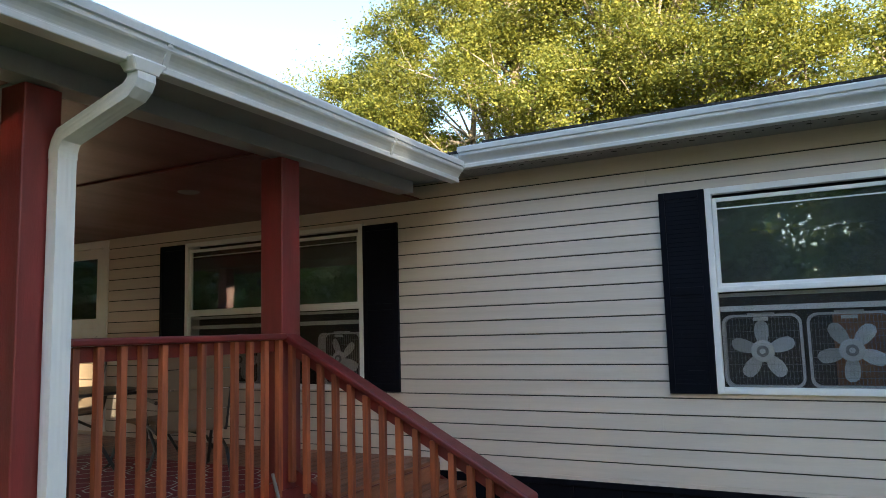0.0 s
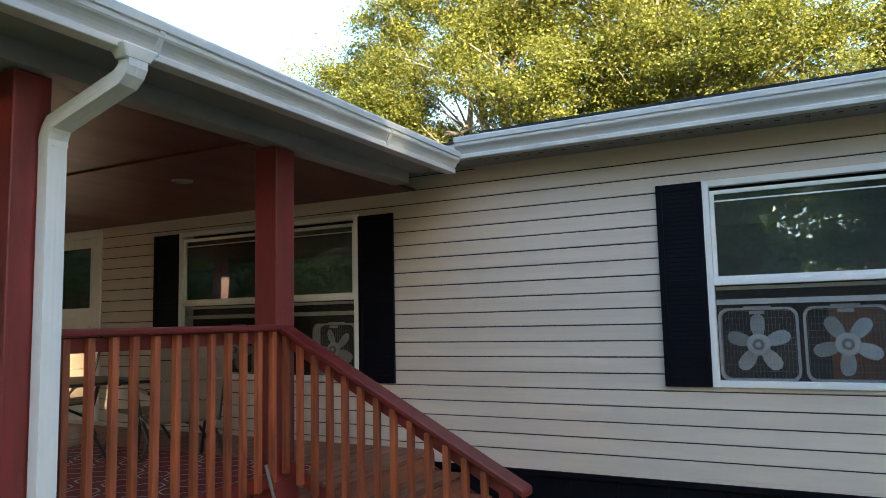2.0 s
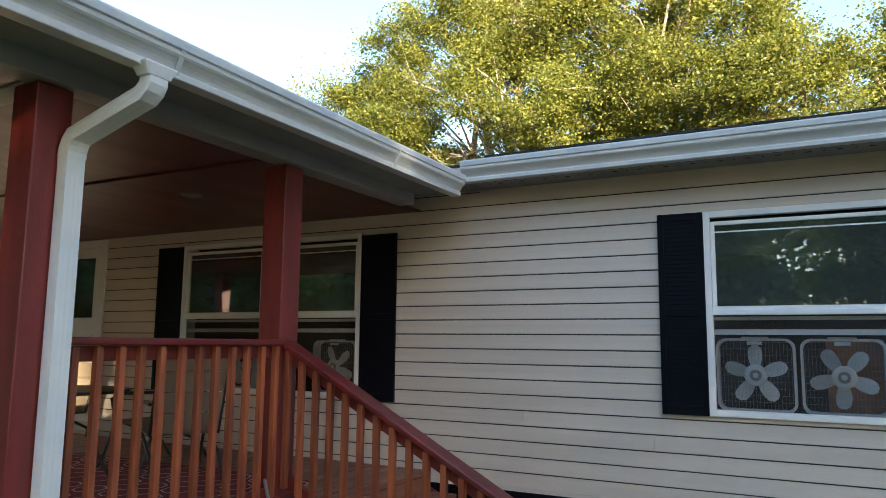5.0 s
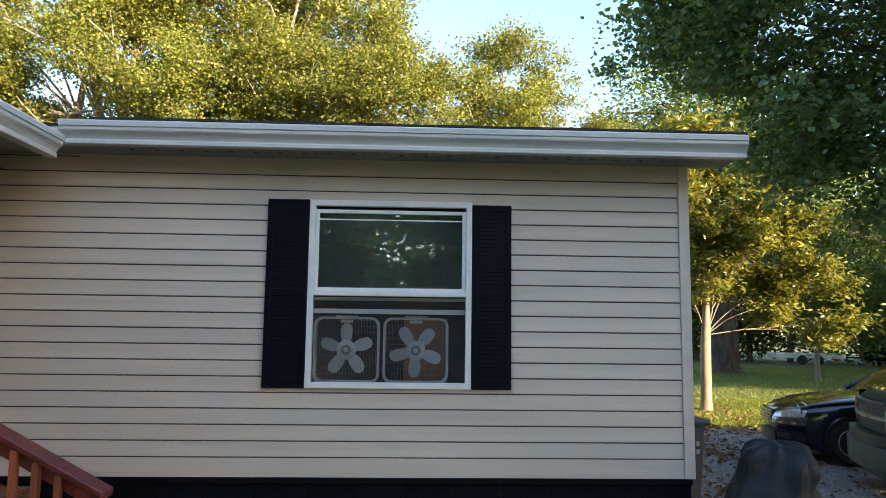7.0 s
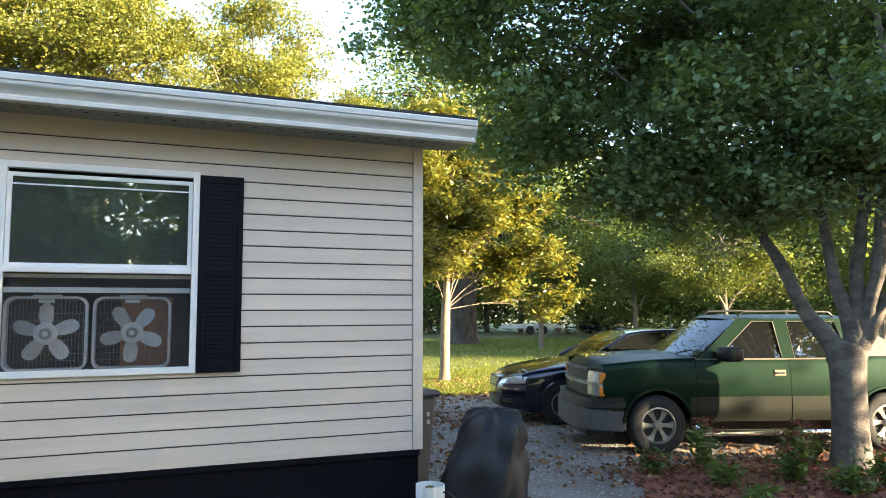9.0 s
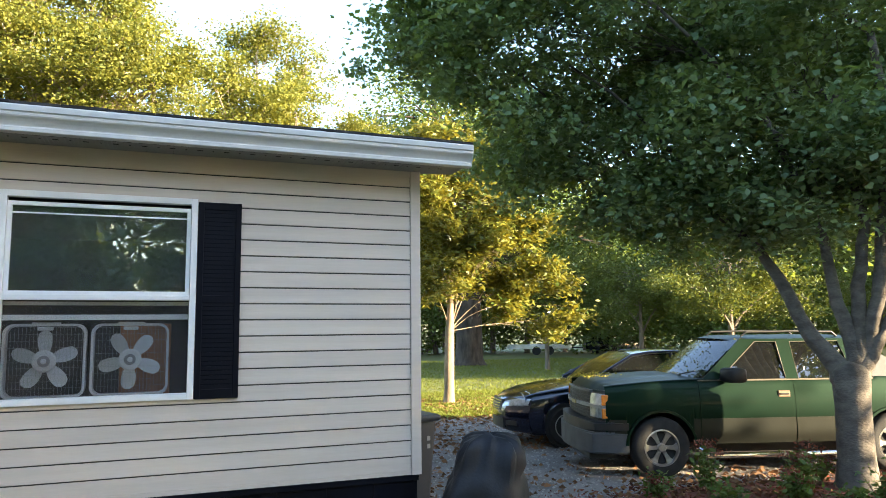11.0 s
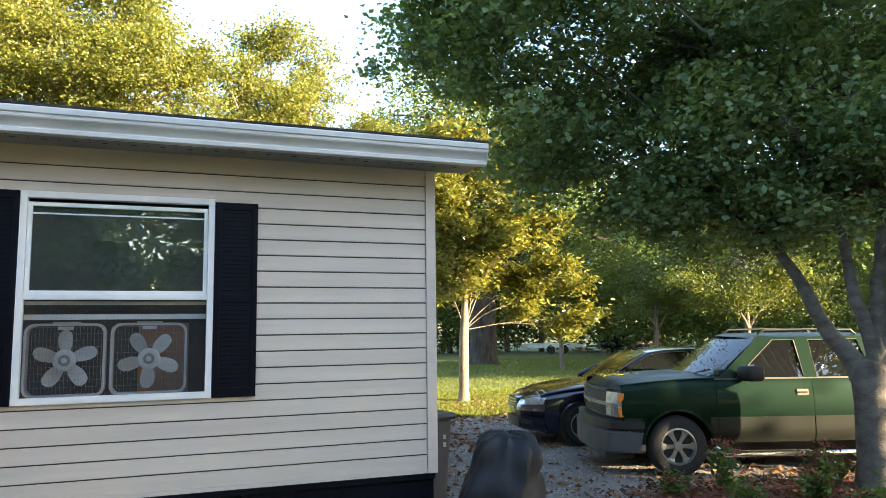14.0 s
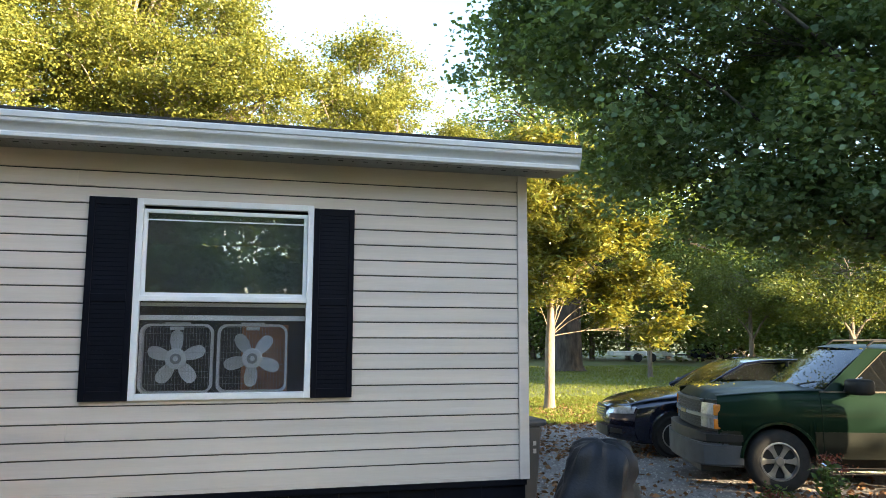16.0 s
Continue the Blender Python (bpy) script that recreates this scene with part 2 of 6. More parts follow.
def lathe(bm, profile, sides=24, m=None, cap=True):
    """Turns (radius, height) round z."""
    rings = []
    for r, z in profile:
        rings.append([bm.verts.new((r * math.cos(k * math.tau / sides), r * math.sin(k * math.tau / sides), z)) for k in range(sides)])
    for a, b in zip(rings, rings[1:]):
        for k in range(sides):
            bm.faces.new((a[k], a[(k + 1) % sides], b[(k + 1) % sides], b[k]))
    if cap:
        bm.faces.new(rings[0][::-1])
        bm.faces.new(rings[-1])
    if m is not None:
        bmesh.ops.transform(bm, matrix=m, verts=[v for r in rings for v in r])


def leaves_mesh(name, centers, length, width, rng, droop=0.3, flat=0.5, level=0.0):
    """Many small folded leaves, one island each, in one mesh."""
    n = len(centers)
    d = rng.normal(size=(n, 3))
    d[:, 2] = d[:, 2] * flat - droop
    d /= np.linalg.norm(d, axis=1)[:, None]
    u = np.cross(d, rng.normal(size=(n, 3)))
    u[:, 2] *= 1 - level
    u /= np.linalg.norm(u, axis=1)[:, None] + 1e-9
    w = np.cross(d, u)
    s = rng.uniform(0.65, 1.25, size=(n, 1))
    L, W = length * s, width * s
    fold = 0.25 * W * w
    v = np.empty((n, 4, 3))
    v[:, 0] = centers - d * L * 0.5
    v[:, 1] = centers + u * W * 0.5 + fold
    v[:, 2] = centers + d * L * 0.5
    v[:, 3] = centers - u * W * 0.5 + fold
    me = bpy.data.meshes.new(name)
    me.vertices.add(n * 4)
    me.vertices.foreach_set("co", v.reshape(-1).astype(np.float32))
    me.loops.add(n * 4)
    me.loops.foreach_set("vertex_index", np.arange(n * 4, dtype=np.int32))
    me.polygons.add(n)
    me.polygons.foreach_set("loop_start", np.arange(0, n * 4, 4, dtype=np.int32))
    me.update(calc_edges=True)
    return me

# ---- the setting: ground ----
def sheet(name, outline, z, material, label, category, kind="structure", thick=0.0):
    bm = bmesh.new()
    vs = [bm.verts.new((x, y, z)) for x, y in outline]
    bm.faces.new(vs)
    if thick:
        low = [bm.verts.new((x * 1.0, y, z - thick)) for x, y in outline]
        for i in range(len(vs)):
            j = (i + 1) % len(vs)
            bm.faces.new((vs[i], vs[j], low[j], low[i]))
    return tagged(part(name, bm, material), label, category, kind=kind)


LAWN = surface("lawn_soil", (0.085, 0.115, 0.028), 0.95, scale=0.5, vary=0.2, fine=9, bump=0.6, second=(0.13, 0.12, 0.04))
GRAVEL = surface("gravel_ground", (0.20, 0.19, 0.185), 0.95, scale=1.5, vary=0.3, fine=45, bump=1.0, second=(0.13, 0.115, 0.10))
MULCH = surface("red_mulch", (0.22, 0.060, 0.038), 0.95, scale=3, vary=0.35, fine=35, bump=1.0, second=(0.10, 0.045, 0.03))
sheet("ground", [(-400, -400), (400, -400), (400, 600), (-400, 600)], GROUND, LAWN, "wide mown lawn with bare patches", "lawn")
sheet("driveway", [(4.4, -12), (30, -12), (30, 4), (22, 5.7), (14.5, 7.2), (12.2, 7.9), (10.4, 8.2), (8.7, 8.75), (6.5, 8.9), (5.0, 9.4), (3.6, 9.2), (3.25, 6.0), (3.3, 1.0), (3.0, 0.0), (2.9, -0.8), (3.15, -1.7), (3.6, -2.6), (3.7, -3.6), (4.1, -4.9), (4.0, -6.3), (4.5, -8.0), (4.3, -10.0)], GROUND + 0.02, GRAVEL, "grey gravel driveway with fallen leaves", "driveway", thick=0.03)
sheet("mulch_bed", [(5.55, -4.0), (12.5, -4.0), (12.5, 0.45), (10.6, 0.62), (9.4, 0.8), (8.6, 1.0), (7.8, 1.22), (7.2, 1.3), (6.7, 1.42), (6.35, 1.22), (6.1, 0.95), (5.98, 0.6), (5.75, 0.3), (5.82, -0.2), (5.6, -0.7), (5.7, -1.4), (5.5, -2.2)], GROUND + 0.05, MULCH, "red-brown mulch bed round the tree", "flower bed", thick=0.05)

# ---- the house ----
WALL_L, WALL_R, WALL_B, WALL_T = -12.0, 3.20, 0.636, 3.275
WIN_A = (-0.012, 1.335, 1.355, 2.900)   # right-hand window: x0, x1, z0, z1
WIN_B = (-5.66, -3.236, 1.335, 2.935)   # double window on the porch
DOOR = (-8.10, -7.08, 0.80, 3.05)
T = 0.14


def wall_with_openings(name, x0, x1, z0, z1, holes, label):
    bm = bmesh.new()
    xs = sorted({x0, x1, *[h[0] for h in holes], *[h[1] for h in holes]})
    for a, b in zip(xs, xs[1:]):
        mid = (a + b) / 2
        cut = sorted([(h[2], h[3]) for h in holes if h[0] < mid < h[1]])
        z = z0
        for c0, c1 in cut:
            if c0 > z:
                box(bm, a, b, 0.0, T, z, c0)
            z = c1
        if z < z1:
            box(bm, a, b, 0.0, T, z, z1)
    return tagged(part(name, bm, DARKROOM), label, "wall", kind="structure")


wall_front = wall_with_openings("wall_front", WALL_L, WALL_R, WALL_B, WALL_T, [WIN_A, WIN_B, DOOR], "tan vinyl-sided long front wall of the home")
for nm, dims in (("wall_east", (WALL_R - T, WALL_R, T, 8.4, WALL_B, WALL_T)), ("wall_west", (WALL_L, WALL_L + T, T, 8.4, WALL_B, WALL_T)), ("wall_back", (WALL_L, WALL_R, 8.4, 8.54, WALL_B, WALL_T))):
    tagged(box_part(nm, dims, SIDING), "tan vinyl-sided outer wall of the home", "wall", kind="structure")
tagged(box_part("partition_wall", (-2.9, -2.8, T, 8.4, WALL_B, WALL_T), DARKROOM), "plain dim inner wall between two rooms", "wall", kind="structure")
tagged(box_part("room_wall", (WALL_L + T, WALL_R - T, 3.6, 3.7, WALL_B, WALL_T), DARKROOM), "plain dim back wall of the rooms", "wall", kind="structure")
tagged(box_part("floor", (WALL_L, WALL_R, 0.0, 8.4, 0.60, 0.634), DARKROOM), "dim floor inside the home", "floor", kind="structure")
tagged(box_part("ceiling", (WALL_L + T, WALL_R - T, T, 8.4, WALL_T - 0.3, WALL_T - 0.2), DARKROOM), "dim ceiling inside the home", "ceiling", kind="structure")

# roof: two slopes, shingle edge over the gutter
roof = tagged(empty("roof"), "low dark shingle roof of the home", "roof", kind="structure")
bm = bmesh.new()
prism(bm, [(-0.36, 3.405), (-0.36, 3.43), (4.3, 4.35), (4.3, 4.32)], "x", WALL_L - 0.3, 3.53)
part("roof_slope", bm, SHINGLE, roof)
bm = bmesh.new()
prism(bm, [(4.3, 4.32), (4.3, 4.35), (8.96, 3.43), (8.96, 3.405)], "x", WALL_L - 0.3, 3.53)
part("roof_slope", bm, SHINGLE, roof)
bm = bmesh.new()
prism(bm, [(0.0, 3.29), (8.5, 3.29), (4.3, 4.30)], "x", WALL_R - 0.1, WALL_R)
part("gable", bm, SIDING, roof, "tan sided gable end")
rr = random.Random(4)
bm = bmesh.new()
x = -1.7
while x < 3.5:
    w = 0.30 + rr.uniform(-0.02, 0.02)
    dz = rr.uniform(-0.003, 0.004)
    prism(bm, [(-0.468 + rr.uniform(-0.004, 0.004), 3.438 + dz), (-0.468, 3.456 + dz), (-0.2, 3.50), (-0.2, 3.468)], "x", x, min(x + w - 0.004, 3.55))
    x += w
part("shingle_edge", bm, SHINGLE, roof)
box_part("fascia", (WALL_L, 3.53, -0.345, -0.325, 3.262, 3.42), WHITE, roof)
for ya, za, yb, zb in ((-0.34, 3.30, 4.3, 4.22), (8.9, 3.30, 4.3, 4.22)):
    bm = bmesh.new()
    prism(bm, [(ya, za), (ya, za + 0.12), (yb, zb + 0.12), (yb, zb)], "x", 3.53, 3.55)
    part("rake_board", bm, WHITE, roof)

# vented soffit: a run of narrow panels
soffit = tagged(empty("soffit"), "off-white vented soffit under the eave, greyed for shade", "soffit", kind="structure")
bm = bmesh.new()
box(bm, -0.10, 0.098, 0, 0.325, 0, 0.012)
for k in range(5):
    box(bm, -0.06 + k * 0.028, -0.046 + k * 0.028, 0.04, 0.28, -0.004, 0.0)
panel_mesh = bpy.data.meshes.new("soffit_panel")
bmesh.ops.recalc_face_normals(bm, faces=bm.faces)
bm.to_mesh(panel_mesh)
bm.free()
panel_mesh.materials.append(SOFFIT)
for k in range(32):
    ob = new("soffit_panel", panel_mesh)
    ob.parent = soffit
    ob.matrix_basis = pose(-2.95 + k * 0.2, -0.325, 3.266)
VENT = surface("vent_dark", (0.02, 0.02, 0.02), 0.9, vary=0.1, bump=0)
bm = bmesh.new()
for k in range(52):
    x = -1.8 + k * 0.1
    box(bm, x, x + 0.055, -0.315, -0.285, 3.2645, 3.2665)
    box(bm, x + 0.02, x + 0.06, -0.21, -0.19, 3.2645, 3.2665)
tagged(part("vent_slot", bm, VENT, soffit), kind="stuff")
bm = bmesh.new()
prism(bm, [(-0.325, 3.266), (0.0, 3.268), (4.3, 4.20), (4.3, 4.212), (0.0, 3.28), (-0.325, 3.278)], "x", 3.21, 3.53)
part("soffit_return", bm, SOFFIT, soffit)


def gutter_profile():
    """K-style gutter, outwards is negative, with a rolled lip."""
    face = [(-0.078, 0.0), (-0.081, 0.004), (-0.081, 0.030), (-0.074, 0.035), (-0.074, 0.042), (-0.080, 0.054), (-0.090, 0.069), (-0.104, 0.084), (-0.116, 0.094), (-0.123, 0.104), (-0.124, 0.118), (-0.118, 0.122), (-0.118, 0.129), (-0.132, 0.133), (-0.134, 0.168), (-0.130, 0.179), (-0.120, 0.182), (-0.112, 0.178)]
    back = [(-0.118, 0.166), (-0.114, 0.135), (-0.110, 0.105), (-0.078, 0.068), (-0.066, 0.045), (-0.066, 0.01), (-0.008, 0.01), (-0.008, 0.16), (0.0, 0.16)]
    return [(0.0, 0.0)] + face + back


house_gutter = thing("gutter", "white aluminium gutter along the eave", "gutter")
bm = bmesh.new()
prism(bm, [(-0.345 + y, 3.252 + z) for y, z in gutter_profile()], "x", -1.93, 3.545)
part("trough", bm, GUTTER, house_gutter)
bm = bmesh.new()
prism(bm, [(-0.347 + y * 1.01, 3.250 + z) for y, z in ((0, 0), (-0.075, 0), (-0.092, 0.055), (-0.122, 0.12), (-0.122, 0.18), (0, 0.18))], "x", 3.545, 3.552)
part("end_cap", bm, GUTTER, house_gutter)

# siding courses, corner trim, starter strip, skirting
EXPO = 0.1295


def course(x0, x1, z, h, k):
    bm = bmesh.new()
    prism(bm, [(-0.007, z + h), (-0.0085, z + h * 0.5), (-0.0125, z + 0.008), (-0.0125, z + 0.002), (-0.0105, z), (-0.001, z), (-0.001, z + h)], "x", x0, x1)
    return part("siding_course", bm, SIDING, wall_front)


rs = random.Random(8)
row = 0
z = 0.6625
while z < WALL_T - 0.02:
    h = min(EXPO, WALL_T - z) - 0.0100
    spans, holes = [], []
    for x0, x1, z0, z1 in (WIN_A, WIN_B, DOOR):
        if z + h > z0 + 0.02 and z < z1 - 0.02:
            holes.append((x0 - 0.012, x1 + 0.012))
    edge = WALL_L
    for a, b in sorted(holes):
        spans.append((edge, a))
        edge = b
    spans.append((edge, WALL_R - 0.075))
    for x0, x1, z0, z1 in (WIN_A, WIN_B, DOOR):
        if z < z0 - 0.012 < z + h and z + h > z0 + 0.02:
            course(x0 - 0.012, x1 + 0.012, z, z0 - 0.012 - z, row)
        if z < z1 + 0.012 < z + h and z < z1 - 0.02:
            course(x0 - 0.012, x1 + 0.012, z1 + 0.012, z + h - z1 - 0.012, row)
    for a, b in spans:
        if b - a > 3.2:
            s = a + (b - a) * rs.uniform(0.35, 0.65)
            course(a, s, z, h, row)
            course(s + 0.0015, b, z, h, row)
        else:
            course(a, b, z, h, row)
    z += EXPO
    row += 1
trim = tagged(empty("trim"), "tan vinyl corner post and starter strips", "trim", kind="structure")
box_part("corner_post", (WALL_R - 0.072, WALL_R + 0.018, -0.024, 0.0, WALL_B - 0.006, WALL_T - 0.012), SIDING, trim, bevel=0.004)
box_part("corner_return", (WALL_R + 0.002, WALL_R + 0.018, 0.0, 0.09, WALL_B - 0.006, WALL_T - 0.012), SIDING, trim)
box_part("starter_strip", (WALL_L, WALL_R - 0.075, -0.016, 0.0, WALL_B - 0.004, WALL_B + 0.026), SIDING, trim)
box_part("frieze", (-1.95, WALL_R - 0.075, -0.018, -0.0145, WALL_T - 0.066, WALL_T - 0.012), SIDING, trim)

skirting = tagged(empty("skirting"), "black skirting panels below the siding", "skirting", kind="structure")
x = WALL_L
while x < WALL_R - 0.05:
    x1 = min(x + 0.40, WALL_R - 0.01)
    box_part("panel", (x + 0.002, x1 - 0.002, 0.012, 0.03, GROUND, WALL_B - 0.03), SKIRT, skirting)
    x = x1
box_part("panel", (WALL_R - 0.03, WALL_R - 0.012, 0.03, 8.4, GROUND, WALL_B - 0.01), SKIRT, skirting)
box_part("top_rail", (WALL_L, WALL_R - 0.004, -0.012, 0.012, WALL_B - 0.055, WALL_B - 0.008), SKIRT, skirting, bevel=0.003)


# ---- windows ----
def frame_ring(bm, x0, x1, z0, z1, w, y0, y1, bevel=0.003):
    box(bm, x0, x0 + w, y0, y1, z0, z1, bevel)
    box(bm, x1 - w, x1, y0, y1, z0, z1, bevel)
    box(bm, x0 + w, x1 - w, y0, y1, z1 - w, z1, bevel)
    box(bm, x0 + w, x1 - w, y0, y1, z0, z0 + w, bevel)


def single_hung(win, x0, x1, z0, z1, drop=0.028):
    """One sash window unit: outer frame, upper sash a little lowered, open lower half with a screen."""
    mid = z0 + (z1 - z0) * 0.497
    bm = bmesh.new()
    frame_ring(bm, x0 - 0.01, x1 + 0.01, z0 - 0.01, z1 + 0.01, 0.048, -0.042, 0.03)
    part("window_frame", bm, VINYL_WHITE, win)
    bm = bmesh.new()
    a, b = x0 + 0.04, x1 - 0.04
    frame_ring(bm, a, b, mid + 0.02, z1 - 0.04 - drop, 0.030, -0.02, 0.012, 0.002)
    box(bm, a + 0.03, b - 0.03, -0.008, 0.004, z1 - 0.04 - drop - 0.088, z1 - 0.04 - drop - 0.078)
    upper = part("upper_sash", bm, VINYL_WHITE, win)
    g = box_part("pane", (a + 0.028, b - 0.028, -0.004, 0.0, mid + 0.048, z1 - 0.07 - drop), GLASS, upper)
    g.visible_shadow = False
    bm = bmesh.new()
    box(bm, x0 + 0.036, x1 - 0.036, -0.034, 0.02, mid - 0.018, mid + 0.024, 0.004)
    part("meeting_rail", bm, VINYL_WHITE, win)
    bm = bmesh.new()
    box(bm, x0 + 0.04, x1 - 0.04, 0.022, 0.05, mid - 0.055, mid - 0.028, 0.002)
    box(bm, x0 + 0.04, x1 - 0.04, 0.022, 0.05, mid - 0.165, mid - 0.125, 0.002)
    part("lower_sash", bm, VINYL_WHITE, win)
    s = box_part("screen", (x0 + 0.036, x1 - 0.036, 0.006, 0.008, z0 + 0.036, mid - 0.018), SCREEN, win)
    s.visible_shadow = False


win_a = tagged(empty("window_1"), "white vinyl sash window, lower half open behind a screen", "window", kind="structure")
single_hung(win_a, *WIN_A)
win_b = tagged(empty("window_2"), "wide white double sash window on the porch", "window", kind="structure")
mx = (WIN_B[0] + WIN_B[1]) / 2
single_hung(win_b, WIN_B[0], mx - 0.01, WIN_B[2], WIN_B[3], 0.03)
single_hung(win_b, mx + 0.01, WIN_B[1], WIN_B[2], WIN_B[3], 0.03)
for nm, w in (("window_lining", WIN_A), ("window_lining", WIN_B)):
    bm = bmesh.new()
    frame_ring(bm, w[0] - 0.002, w[1] + 0.002, w[2] - 0.002, w[3] + 0.002, 0.012, 0.03, T + 0.02, 0)
    tagged(part(nm, bm, VINYL_WHITE), "white window lining board", "window lining", kind="structure")


# ---- shutters ----
def shutter(x0, x1, z0, z1):
    sh = thing("shutter", "black vinyl louvred shutter beside the window", "shutter", "window shutters")
    for a, b in ((x0, x0 + 0.045), (x1 - 0.045, x1)):
        box_part("stile", (a, b, -0.045, -0.012, z0, z1), BLACK_VINYL, sh, 0.003)
    mid = (z0 + z1) / 2
    for a, b in ((z0, z0 + 0.075), (mid - 0.03, mid + 0.03), (z1 - 0.06, z1)):
        box_part("rail", (x0 + 0.045, x1 - 0.045, -0.043, -0.012, a, b), BLACK_VINYL, sh, 0.003)
    box_part("backing", (x0 + 0.04, x1 - 0.04, -0.020, -0.013, z0 + 0.05, z1 - 0.05), BLACK_VINYL, sh)
    bm = bmesh.new()
    w = (x1 - x0) / 2 - 0.045
    prism(bm, [(-0.0352, -0.0168), (-0.0360, -0.013), (-0.0340, 0.0168), (-0.031, 0.0168)], "x", -w, w)
    me = bpy.data.meshes.new("slat")
    bmesh.ops.recalc_face_normals(bm, faces=bm.faces)
    bm.to_mesh(me)
    bm.free()
    me.materials.append(BLACK_VINYL)
    for a, b in ((z0 + 0.09, mid - 0.04), (mid + 0.045, z1 - 0.07)):
        n = int((b - a) / 0.034)
        for k in range(n + 1):
            ob = new("slat", me)
            ob.parent = sh
            ob.location = ((x0 + x1) / 2, 0, a + (b - a) * k / n)
    return sh


shutter(WIN_A[0] - 0.358, WIN_A[0] - 0.014, WIN_A[2] - 0.012, WIN_A[3] + 0.010)
shutter(WIN_A[1] + 0.014, WIN_A[1] + 0.345, WIN_A[2] - 0.012, WIN_A[3] - 0.012)
shutter(WIN_B[0] - 0.42, WIN_B[0] - 0.014, WIN_B[2] - 0.02, WIN_B[3] + 0.0)
shutter(WIN_B[1] + 0.014, WIN_B[1] + 0.41, WIN_B[2] - 0.02, WIN_B[3] - 0.015)

# ---- door on the porch ----
door = tagged(empty("door_1"), "white glazed storm door with a white casing, closed", "door", kind="structure")
bm = bmesh.new()
frame_ring(bm, DOOR[0] - 0.05, DOOR[1] + 0.05, DOOR[2] - 0.02, DOOR[3] + 0.05, 0.09, -0.03, 0.06)
part("casing", bm, VINYL_WHITE, door)
bm = bmesh.new()
frame_ring(bm, DOOR[0] + 0.045, DOOR[1] - 0.045, DOOR[2] + 0.08, DOOR[3] - 0.045, 0.12, -0.012, 0.03)
box(bm, DOOR[0] + 0.16, DOOR[1] - 0.16, -0.010, 0.03, 2.02, 2.14, 0.003)
box(bm, DOOR[0] + 0.16, DOOR[1] - 0.16, -0.004, 0.02, 0.98, 2.03)
leaf = part("leaf", bm, VINYL_WHITE, door)
g = box_part("pane", (DOOR[0] + 0.16, DOOR[1] - 0.16, 0.004, 0.008, 2.13, DOOR[3] - 0.15), GLASS, leaf)
g.visible_shadow = False
bm = bmesh.new()
tube(bm, [(DOOR[1] - 0.11, -0.03, 1.78), (DOOR[1] - 0.11, -0.06, 1.80), (DOOR[1] - 0.11, -0.06, 1.90), (DOOR[1] - 0.11, -0.03, 1.92)], 0.008)
part("handle", bm, surface("handle_metal", (0.5, 0.5, 0.5), 0.3, 1.0), leaf, "chrome pull handle")

# ---- the porch ----
DZ, PX, PF = 0.735, -2.46, -3.80      # deck level, outer face of the side posts, front edge
porch_deck = tagged(empty("deck"), "reddish stained board deck of the porch", "deck", kind="structure")
box_part("rim_joist", (-9.6, PX + 0.03, PF - 0.08, PF - 0.04, GROUND + 0.25, DZ - 0.03), RED_X, porch_deck)
box_part("rim_joist", (PX - 0.01, PX + 0.03, PF - 0.04, -0.02, GROUND + 0.25, DZ - 0.03), RED_X, porch_deck)
bm = bmesh.new()
box(bm, -0.068, 0.068, PF - 0.10, -0.02, DZ - 0.028, DZ, 0.004)
board = bpy.data.meshes.new("plank")
bmesh.ops.recalc_face_normals(bm, faces=bm.faces)
bm.to_mesh(board)
bm.free()
board.materials.append(DECK)
for k in range(50):
    ob = new("plank", board)
    ob.parent = porch_deck
    ob.location = (PX - 0.04 - k * 0.142, 0, 0)
for sx in (-3, -6, -9):
    for sy in (-3.6, -1.8):
        box_part("deck_pier", (sx - 0.1, sx + 0.1, sy - 0.1, sy + 0.1, GROUND, DZ - 0.03), GRAVEL, porch_deck)

steps = tagged(empty("steps"), "reddish wooden steps from the deck down along the wall", "stairs", kind="structure")
for k in range(1, 5):
    zt = DZ - k * 0.171
    x0 = PX + 0.03 + (k - 1) * 0.29
    for j in range(2):
        box_part("tread", (x0 + j * 0.145, x0 + 0.141 + j * 0.145, -2.02, -0.06, zt - 0.035, zt), DECK, steps, 0.004)
    box_part("riser", (x0 + 0.001, x0 + 0.02, -2.0, -0.06, max(GROUND, zt - 0.01), zt + 0.134), DECK, steps)
for sy in (-2.06, -0.06):
    bm = bmesh.new()
    prism(bm, [(PX + 0.03, DZ - 0.14), (PX + 0.03, DZ - 0.45), (PX + 1.25, GROUND), (PX + 1.50, GROUND)], "y", sy, sy + 0.038)
    part("stringer", bm, RED_X, steps)


def post(x, y, z0, z1, a=0.094):
    p = thing("porch_post", "square red-stained wooden porch post", "post", "porch posts")
    box_part("shaft", (x - a, x + a, y - a, y + a, z0, z1), RED, p, 0.008)
    for side in (-1, 1):
        box_part("base_trim", (x + side * a - (0.0 if side > 0 else 0.018), x + side * a + (0.018 if side > 0 else 0.0), y - a - 0.018, y + a + 0.018, z0, z0 + 0.14), RED, p, 0.003)
    return p


POST_X = PX - 0.085
for x, y in ((POST_X, -2.015), (POST_X - 0.01, -3.79), (-5.6, -3.72), (-8.8, -3.72)):
    post(x, y, DZ, 3.09)

RT = 1.886      # top of the level hand rail


